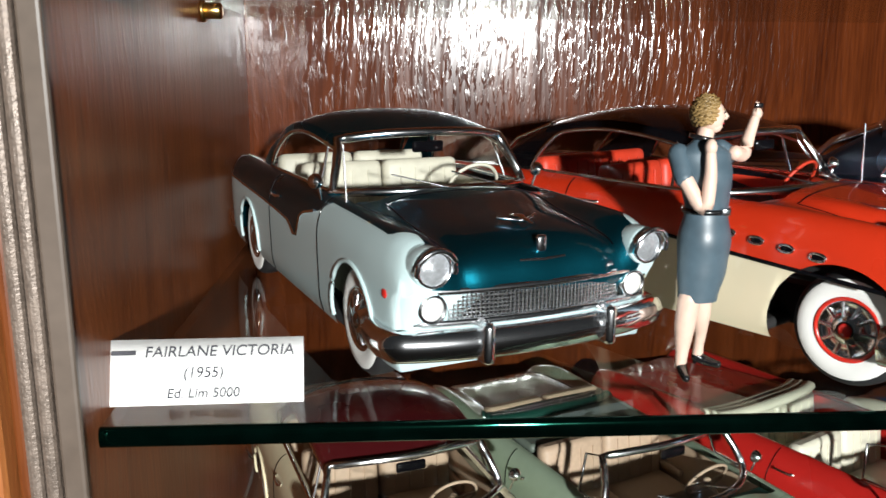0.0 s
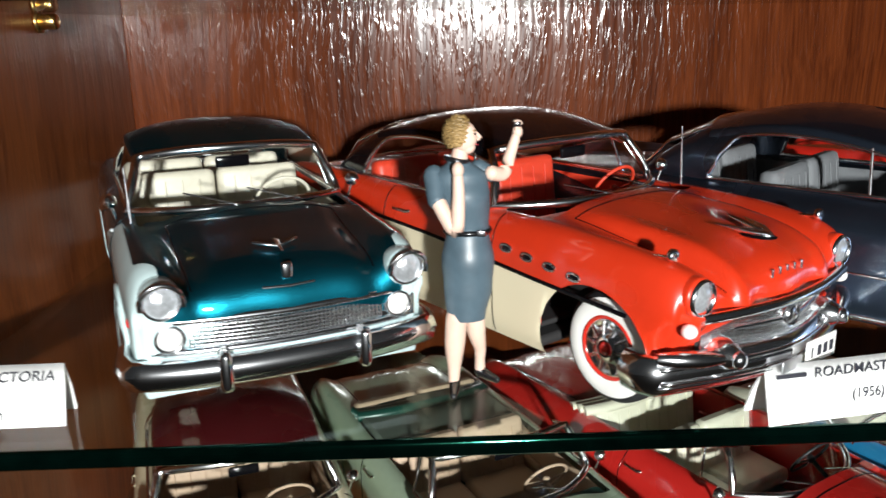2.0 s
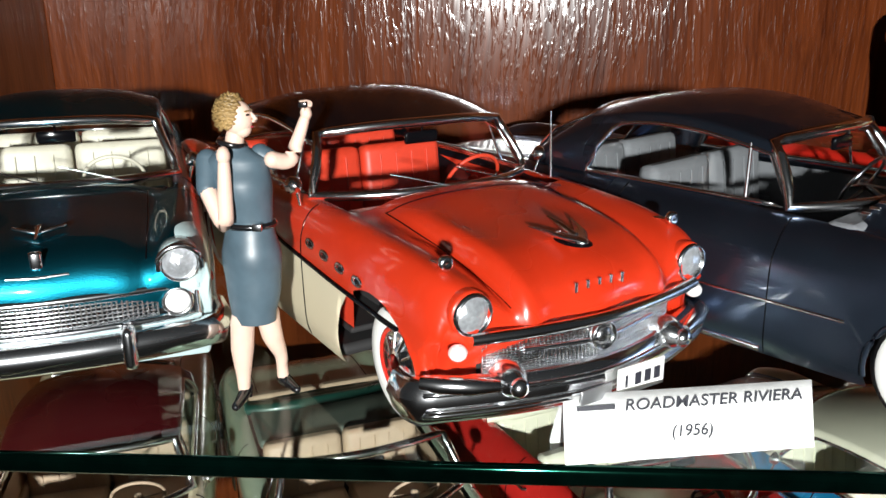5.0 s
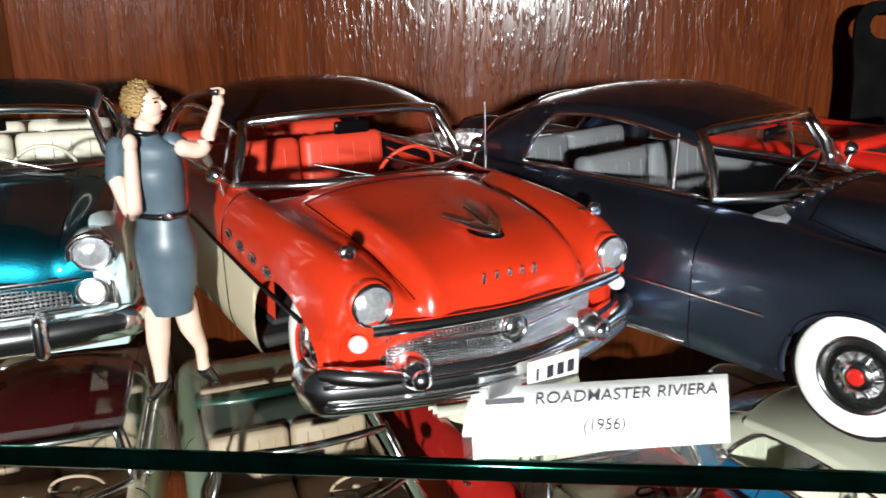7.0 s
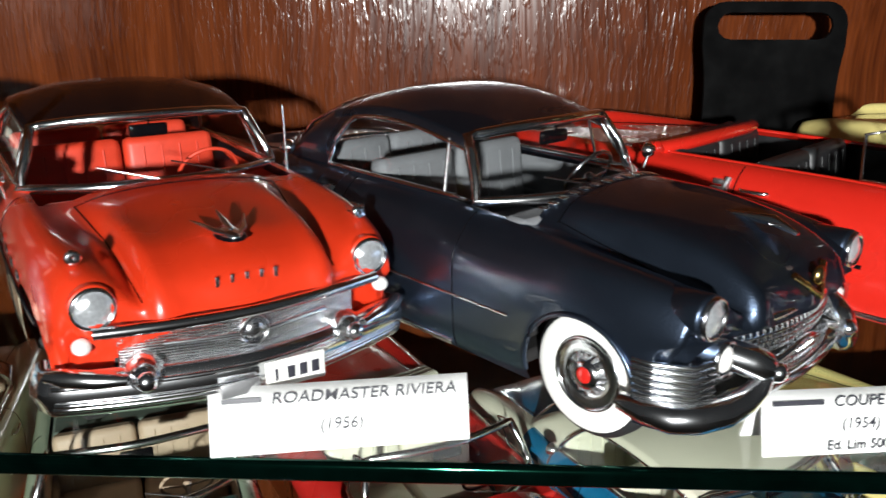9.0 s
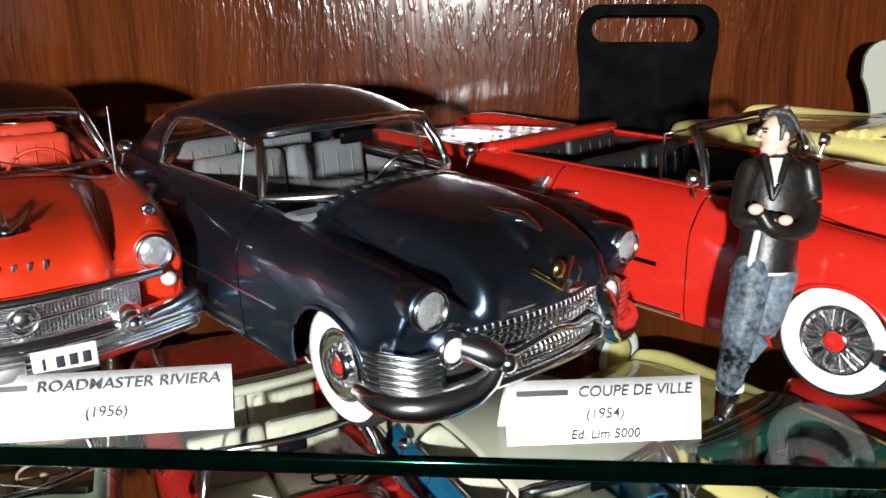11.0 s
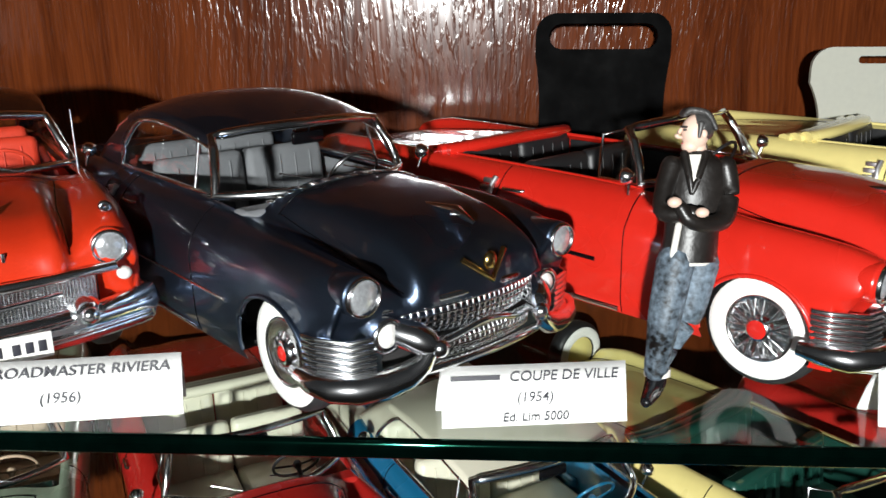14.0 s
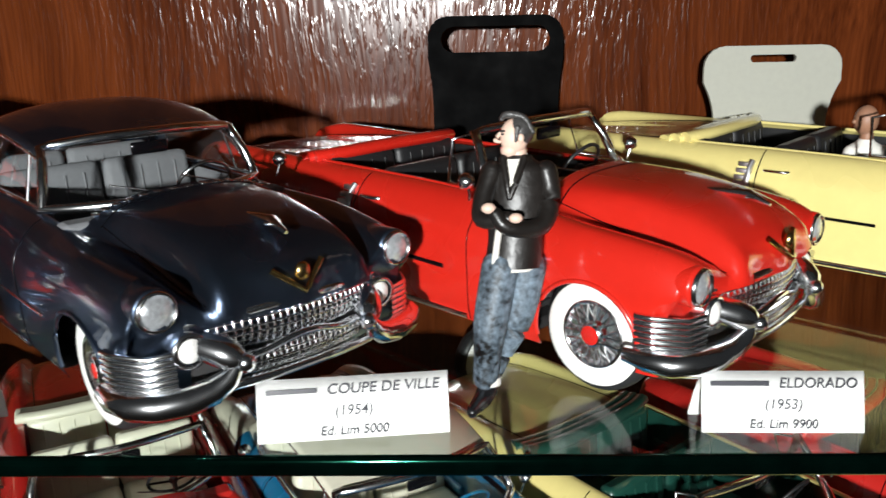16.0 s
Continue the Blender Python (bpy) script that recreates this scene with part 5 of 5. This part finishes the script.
def board(x0, x1, y, z1, material, label, narrow=0.93, slot_w=0.62, slot_r=0.0055, drop=0.0100):
    c = thing("backing_board", pose((x0 + x1) / 2, y, 0.0, -4), label, "board", "boards behind the cars")
    w = (x1 - x0) / 2
    out = [(-w * narrow, 0.0)]
    for j in range(9):
        t = j / 8
        out.append((-w * (narrow + (1 - narrow) * t ** 2), z1 * (0.55 + 0.25 * t)))
    for a0, sx in ((180, -1), (90, 1)):
        for j in range(6):
            a = radians(a0 - 90 * j / 5)
            out.append((sx * (w - 0.009) + 0.009 * math.cos(a), z1 - 0.009 + 0.009 * math.sin(a)))
    for j in range(9):
        t = 1 - j / 8
        out.append((w * (narrow + (1 - narrow) * t ** 2), z1 * (0.55 + 0.25 * t)))
    out.append((w * narrow, 0.0))
    slot = []
    for cx, a0 in ((w * slot_w, -90), (-w * slot_w, 90)):
        for j in range(7):
            a = radians(a0 + 180 * j / 6)
            slot.append((cx + slot_r * math.cos(a), z1 - drop + slot_r * math.sin(a)))
    bm = bmesh.new()
    rings = []
    for ring in (out, slot):
        vs = [bm.verts.new((x, 0, z)) for x, z in ring]
        rings.append([bm.edges.new((vs[i], vs[(i + 1) % len(vs)])) for i in range(len(vs))])
    bmesh.ops.triangle_fill(bm, use_beauty=True, edges=rings[0] + rings[1])
    bmesh.ops.solidify(bm, geom=bm.faces[:], thickness=0.0022)
    me = bpy.data.meshes.new("panel")
    bm.to_mesh(me)
    bm.free()
    me.materials.append(material)
    part("panel", me, None, c)
    return c


BOARD_BLACK = mat("black_card", (0.0014, 0.0014, 0.0015), 0.9, scale=800, grain=0.1, spec=0.08)
BOARD_GREY = mat("pale_grey_plastic", (0.36, 0.36, 0.31), 0.65, scale=400, grain=0.05)
board(0.3185, 0.378, 0.409, 0.0920, BOARD_BLACK, "black upright board with a slot handle")
board(0.4395, 0.499, 0.409, 0.0770, BOARD_GREY, "pale grey upright board with a slot handle", 0.82, 0.28, 0.0016, 0.0055)

# ---- figurines: each one plain mesh ----
SKIN = mat("painted_skin", (0.70, 0.49, 0.39), 0.45)
DRESS = mat("slate_dress", (0.065, 0.10, 0.125), 0.45, grain=0.2)
HAIR = mat("blond_hair", (0.30, 0.19, 0.07), 0.5, grain=0.5, scale=1500, bump=0.6)
HAIR_DARK = mat("dark_hair", (0.05, 0.048, 0.047), 0.35, grain=0.5, scale=1500, bump=0.6)
JACKET = mat("black_jacket", (0.010, 0.008, 0.007), 0.36, grain=0.4, bump=0.6, scale=420)
JEANS = mat("blue_jeans", (0.085, 0.112, 0.14), 0.55, grain=1.6, scale=700, bump=0.5)
SHIRT = mat("white_shirt", (0.75, 0.72, 0.66), 0.6)
SHOE = mat("black_shoe", (0.008, 0.008, 0.009), 0.2, coat=1.0)


def limb(g, pts, rad, mi, flat=1.0, sides=12):
    """A rounded limb through points, smoothed."""
    p = [Vector(q) for q in pts]
    out, rr = [], []
    for i in range(len(p) - 1):
        a, b, c, d = p[max(i - 1, 0)], p[i], p[i + 1], p[min(i + 2, len(p) - 1)]
        for j in range(5):
            t = j / 5
            out.append(0.5 * (2 * b + (c - a) * t + (2 * a - 5 * b + 4 * c - d) * t * t + (3 * b - a - 3 * c + d) * t ** 3))
            rr.append(rad[i] * (1 - t) + rad[i + 1] * t)
    out.append(p[-1]), rr.append(rad[-1])
    g.tube(out, rr, sides, mi, flat=flat)
    g.ball(out[0], rr[0], mi, 10, 6), g.ball(out[-1], rr[-1], mi, 10, 6)


def rings(g, rows, mi, n=20):
    """A torso or skirt from oval rings: (x, y, z, rx, ry)."""
    out = []
    for j in range(len(rows) * 4):
        t = j / (len(rows) * 4 - 1) * (len(rows) - 1)
        k = min(int(t), len(rows) - 2)
        f = t - k
        f = f * f * (3 - 2 * f)
        a, b = rows[k], rows[k + 1]
        x, y, z, rx, ry = (a[q] * (1 - f) + b[q] * f if q != 2 else a[q] * (1 - (t - k)) + b[q] * (t - k) for q in range(5))
        out.append([(x + rx * math.cos(2 * math.pi * i / n), y + ry * math.sin(2 * math.pi * i / n), z) for i in range(n)])
    g.grid(out, True, mi)
    g.fan(out[0][::-1], mi), g.fan(out[-1], mi)


def woman():
    u = 0.000145

    def q(px, py, dy=0.0):
        return ((px - 560) * u, dy, (706 - py) * u)
    g = Geo()
    mm = 0.00092
    rings(g, [(*q(570, 562, 0)[:2], q(0, 562)[2], 5.6 * mm, 4.6 * mm), (*q(574, 500)[:2], q(0, 500)[2], 7.0 * mm, 5.6 * mm), (*q(574, 450)[:2], q(0, 450)[2], 7.6 * mm, 6.2 * mm), (*q(574, 398)[:2], q(0, 398)[2], 6.1 * mm, 4.6 * mm)], 1)
    rings(g, [(*q(574, 398)[:2], q(0, 398)[2], 6.1 * mm, 4.6 * mm), (*q(568, 335)[:2], q(0, 332)[2], 7.3 * mm, 6.6 * mm), (*q(560, 296)[:2], q(0, 296)[2], 7.9 * mm, 4.6 * mm), (*q(560, 270)[:2], q(0, 270)[2], 3.0 * mm, 2.8 * mm)], 1)
    g.tube([(q(574, 398)[0] + 6.25 * mm * math.cos(a), 4.75 * mm * math.sin(a), q(0, 396)[2]) for a in (2 * math.pi * j / 22 for j in range(22))], 0.0008, 6, 3, True)
    g.box((q(588, 0)[0], -0.0056, q(0, 400)[2]), (q(604, 0)[0], -0.0040, q(0, 388)[2]), 0.0003, 4)
    limb(g, [q(558, 285), q(562, 258)], [2.4 * mm, 2.3 * mm], 0)
    g.tube([(q(557, 268)[0] + 3.1 * mm * math.cos(a), 2.9 * mm * math.sin(a), q(0, 268)[2] - 0.0006 * math.cos(a)) for a in (2 * math.pi * j / 18 for j in range(18))], 0.0007, 6, 3, True)
    hc = Vector(q(566, 228, -0.0003))
    g.ball(hc + Vector((0.0006, 0, -0.0002)), (3.5 * mm, 3.1 * mm, 4.3 * mm), 0, 20, 14)
    g.ball(hc + Vector((0.0013, 0, -0.0026)), (2.3 * mm, 2.2 * mm, 2.1 * mm), 0)
    limb(g, [hc + Vector((0.0036, -0.0001, 0.0008)), hc + Vector((0.0045, -0.0001, -0.0005)), hc + Vector((0.0036, 0, -0.0009))], [0.0004, 0.00055, 0.0003], 0, sides=8)
    g.ball(hc + Vector((0.0036, 0, -0.0021)), (0.0004, 0.0006, 0.0002), 5, 8, 6)
    for sy in (-1, 1):
        g.ball(hc + Vector((0.0031, sy * 0.0014, 0.0007)), (0.0005, 0.0006, 0.0003), 3, 8, 6)
        g.tube([hc + Vector((0.0034, sy * 0.0008, 0.0015)), hc + Vector((0.0028, sy * 0.0021, 0.0015))], 0.00022, 5, 2)
    # short waved hair: locks laid round the skull, open at the face
    g.ball(hc + Vector((-0.0010, 0.0001, 0.0007)), (3.7 * mm, 3.7 * mm, 4.2 * mm), 2, 18, 12)
    for j in range(240):
        zz = 1 - 2 * (j + 0.5) / 240
        a = j * 2.39996
        d = Vector((math.sqrt(1 - zz * zz) * math.cos(a), math.sqrt(1 - zz * zz) * math.sin(a), zz))
        if d.x - 0.25 * d.z < 0.42 and d.z > -0.62 + 0.25 * d.x:
            p = hc + Vector((-0.0008 + d.x * 0.0036, d.y * 0.0035, 0.0006 + d.z * 0.0041))
            t = d.cross(Vector((0, 0.3, 1))).normalized() * 0.0007
            w = Vector((0, 0, 0.0003 * math.sin(j * 1.7)))
            g.tube([p - t, p + d * 0.0003 + w, p + t], [0.00025, 0.0005, 0.00025], 6, 2)
    limb(g, [q(596, 288, 0.002), q(616, 298, 0.002)], [2.7 * mm, 2.3 * mm], 1)
    limb(g, [q(618, 294, 0), q(640, 298, 0.0025), q(652, 270, 0.0040), q(664, 236, 0.0050)], [2.1 * mm, 2.0 * mm, 1.7 * mm, 1.3 * mm], 0)
    g.ball(q(667, 227, 0.0050), (1.5 * mm, 1.5 * mm, 1.8 * mm), 0, 10, 7)
    for j in range(4):
        limb(g, [q(664 + 2 * j, 222, 0.0040 + 0.0006 * j), q(668 + 2 * j, 212, 0.0042 + 0.0006 * j), q(661 + 2 * j, 208, 0.0040 + 0.0006 * j)], [0.00045, 0.0004, 0.0003], 0, sides=6)
    g.box((q(658, 0)[0], 0.0030, q(0, 217)[2]), (q(672, 0)[0], 0.0046, q(0, 208)[2]), 0.0003, 3)
    limb(g, [q(516, 296, 0), q(520, 335, -0.0035)], [3.0 * mm, 2.7 * mm], 1)
    limb(g, [q(522, 338, -0.004), q(550, 385, -0.007), q(556, 335, -0.0075), q(556, 290, -0.0065)], [2.2 * mm, 2.0 * mm, 1.8 * mm, 1.4 * mm], 0)
    g.ball(q(556, 280, -0.0065), (1.7 * mm, 1.8 * mm, 2.3 * mm), 0, 10, 7)
    limb(g, [q(552, 560, -0.001), q(548, 610, -0.001), q(546, 660, -0.001), q(545, 688, -0.001)], [3.2 * mm, 3.0 * mm, 1.9 * mm, 1.5 * mm], 0)
    limb(g, [q(586, 556, 0.003), q(590, 600, 0.004), q(598, 640, 0.006), q(598, 662, 0.0065)], [3.2 * mm, 2.8 * mm, 1.8 * mm, 1.5 * mm], 0)
    limb(g, [q(548, 684, 0), q(545, 694, -0.003), q(542, 697, -0.007)], [1.7 * mm, 1.5 * mm, 1.1 * mm], 3)
    limb(g, [q(598, 690, 0.007), q(610, 696, 0.006), q(628, 698, 0.003)], [1.9 * mm, 1.6 * mm, 1.1 * mm], 3)
    g.tube([q(550, 690, 0.001), q(550, 706, 0.001)], [0.0008, 0.0005], 6, 3), g.tube([q(596, 690, 0.0075), q(595, 706, 0.0075)], [0.0008, 0.0005], 6, 3)
    limb(g, [q(598, 660, 0.0065), q(598, 690, 0.007)], [1.5 * mm, 1.7 * mm], 0)
    ob = new("woman_figurine", g.mesh("woman_figurine", [SKIN, DRESS, HAIR, SHOE, DULL_CHROME, INK_RED]))
    ob.location, ob.scale = (0.0898, 0.2325, SHELF_Z), (1.03, 1.03, 1.03)
    return tagged(ob, "small painted figurine in a slate blue dress standing on the glass", "figurine")


def man():
    u = 0.0001400

    def q(px, py, dy=0.0):
        return ((px - 860) * u, dy, (724 - py) * u)
    g = Geo()
    mm = 0.00092
    rings(g, [(*q(912, 470)[:2], q(0, 470)[2], 7.6 * mm, 5.6 * mm), (*q(916, 420)[:2], q(0, 420)[2], 7.2 * mm, 5.4 * mm), (*q(922, 350)[:2], q(0, 350)[2], 8.2 * mm, 5.6 * mm), (*q(924, 305)[:2], q(0, 305)[2], 7.8 * mm, 4.8 * mm), (*q(922, 278)[:2], q(0, 278)[2], 3.4 * mm, 3.2 * mm)], 1)
    rings(g, [(*q(904, 472)[:2], q(0, 475)[2], 7.3 * mm, 5.6 * mm), (*q(908, 466)[:2], q(0, 470)[2], 7.6 * mm, 5.7 * mm)], 4)
    vee = []
    for j in range(7):
        t = j / 6
        py, half = 284 + 64 * t, 17 * (1 - t) + 0.5
        vee.append([Vector(q(912 - 8 * t + half * w, py, -(3.6 + 2.4 * min(1, t * 1.6)) * mm - 0.0003 + 0.0010 * w * w * (1 - t))) for w in (-1, -0.5, 0, 0.5, 1)])
    g.grid(vee, mi=4)
    for e in (0, -1):
        limb(g, [r[e] + Vector((0, -0.0001, 0)) for r in vee[::2]], [0.0011, 0.0010, 0.0008, 0.0006], 1, sides=8)
    limb(g, [q(886, 405, -0.0046), q(878, 464, -0.0040)], [0.9 * mm, 0.9 * mm], 4)
    limb(g, [q(922, 292), q(918, 266)], [2.7 * mm, 2.5 * mm], 0)
    hc = Vector(q(917, 248, -0.0008))
    g.ball(hc + Vector((-0.0004, 0, 0.0002)), (3.7 * mm, 3.3 * mm, 4.7 * mm), 0, 20, 14)
    g.ball(hc + Vector((-0.0014, -0.0001, -0.0030)), (2.5 * mm, 2.4 * mm, 2.0 * mm), 0)
    limb(g, [hc + Vector((-0.0038, -0.0003, 0.0010)), hc + Vector((-0.0048, -0.0003, -0.0006)), hc + Vector((-0.0037, -0.0002, -0.0010))], [0.0004, 0.0006, 0.0003], 0, sides=8)
    g.ball(hc + Vector((-0.0035, -0.0003, -0.0024)), (0.0003, 0.0007, 0.0002), 6, 8, 6)
    g.ball(hc + Vector((0.0010, -0.0030, -0.0002)), (0.0008, 0.0005, 0.0011), 0, 8, 6)
    for sy in (-1, 1):
        g.ball(hc + Vector((-0.0032, sy * 0.0014 - 0.0002, 0.0008)), (0.0005, 0.0006, 0.0003), 2, 8, 6)
        g.tube([hc + Vector((-0.0037, sy * 0.0007 - 0.0002, 0.0015)), hc + Vector((-0.0029, sy * 0.0022, 0.0015))], 0.0003, 5, 2)
    # swept-up hair
    g.ball(hc + Vector((0.0009, 0.0001, 0.0014)), (3.7 * mm, 3.5 * mm, 3.9 * mm), 2, 18, 12)
    for j in range(9):
        y = -0.0026 + 0.00065 * j
        limb(g, [hc + Vector((0.0038, y, 0.0012)), hc + Vector((0.0016, y, 0.0046)), hc + Vector((-0.0022, y * 0.9, 0.0053)), hc + Vector((-0.0034, y * 0.8, 0.0043 + 0.0002 * (j % 3)))], [0.0006, 0.0008, 0.0009, 0.0005], 2, sides=7)
    for sy in (-1, 1):
        limb(g, [hc + Vector((0.0002, sy * 0.0031, 0.0022)), hc + Vector((-0.0002, sy * 0.0032, -0.0008))], [0.0008, 0.0004], 2, sides=7)
    limb(g, [q(876, 305, -0.001), q(862, 345, -0.003), q(858, 382, -0.006), q(900, 380, -0.0095)], [2.9 * mm, 2.6 * mm, 2.4 * mm, 1.9 * mm], 1)
    limb(g, [q(968, 305, -0.001), q(974, 350, -0.002), q(956, 395, -0.006), q(900, 395, -0.010), q(880, 372, -0.010)], [2.9 * mm, 2.7 * mm, 2.5 * mm, 2.0 * mm, 1.8 * mm], 1)
    g.ball(q(868, 362, -0.0105), (1.9 * mm, 1.3 * mm, 1.4 * mm), 0, 10, 7), g.ball(q(912, 378, -0.0115), (1.8 * mm, 1.2 * mm, 1.3 * mm), 0, 10, 7)
    limb(g, [q(890, 470, -0.001), q(872, 560, -0.003), q(866, 620, -0.002), q(862, 668, -0.001)], [5.2 * mm, 4.6 * mm, 3.7 * mm, 3.3 * mm], 3)
    limb(g, [q(935, 475, 0.001), q(918, 560, 0.002), q(890, 625, 0.004), q(872, 668, 0.005)], [5.3 * mm, 4.8 * mm, 3.8 * mm, 3.3 * mm], 3)
    rings(g, [(*q(866, 682)[:2], q(0, 680)[2], 3.6 * mm, 3.6 * mm), (*q(866, 668)[:2], q(0, 666)[2], 3.6 * mm, 3.6 * mm)], 4)
    limb(g, [q(866, 688, 0), q(856, 704, -0.002), q(838, 714, -0.007)], [2.8 * mm, 2.5 * mm, 1.6 * mm], 5)
    limb(g, [q(872, 688, 0.005), q(866, 704, 0.004), q(852, 713, 0.000)], [2.8 * mm, 2.5 * mm, 1.6 * mm], 5)
    ob = new("man_figurine", g.mesh("man_figurine", [SKIN, JACKET, HAIR_DARK, JEANS, SHIRT, SHOE, INK_RED]))
    ob.location, ob.rotation_euler = (0.3391, 0.2272, SHELF_Z), (radians(-9), 0, 0)
    return tagged(ob, "small painted figurine in a black jacket and blue jeans", "figurine")


woman()
man()


def driver():
    """A small seated doll in the yellow car: one plain mesh."""
    g = Geo()
    rings(g, [(0, 0, 0.0, 0.0062, 0.0050), (0, 0, 0.008, 0.0066, 0.0050), (0, 0, 0.0145, 0.0070, 0.0040), (0, 0, 0.018, 0.0024, 0.0024)], 1)
    limb(g, [(0, 0, 0.017), (0, 0, 0.020)], [0.0022, 0.0022], 0)
    g.ball((-0.0008, 0, 0.0245), (0.0041, 0.0039, 0.0052), 0), g.ball((-0.0046, 0, 0.024), (0.0010, 0.0008, 0.0008), 0, 8, 6)
    limb(g, [(-0.006, -0.002, 0.014), (-0.0085, -0.005, 0.008), (-0.004, -0.0085, 0.007)], [0.0022, 0.0020, 0.0016], 1)
    limb(g, [(0.006, -0.002, 0.014), (0.0085, -0.005, 0.008), (0.004, -0.0085, 0.007)], [0.0022, 0.0020, 0.0016], 1)
    ob = new("seated_figurine", g.mesh("seated_figurine", [mat("brown_skin", (0.30, 0.15, 0.09), 0.5), SHIRT]))
    ob.location = (0.474, 0.330, 0.031)
    return tagged(ob, "small painted figurine in a white shirt seated in the yellow convertible", "figurine")


driver()
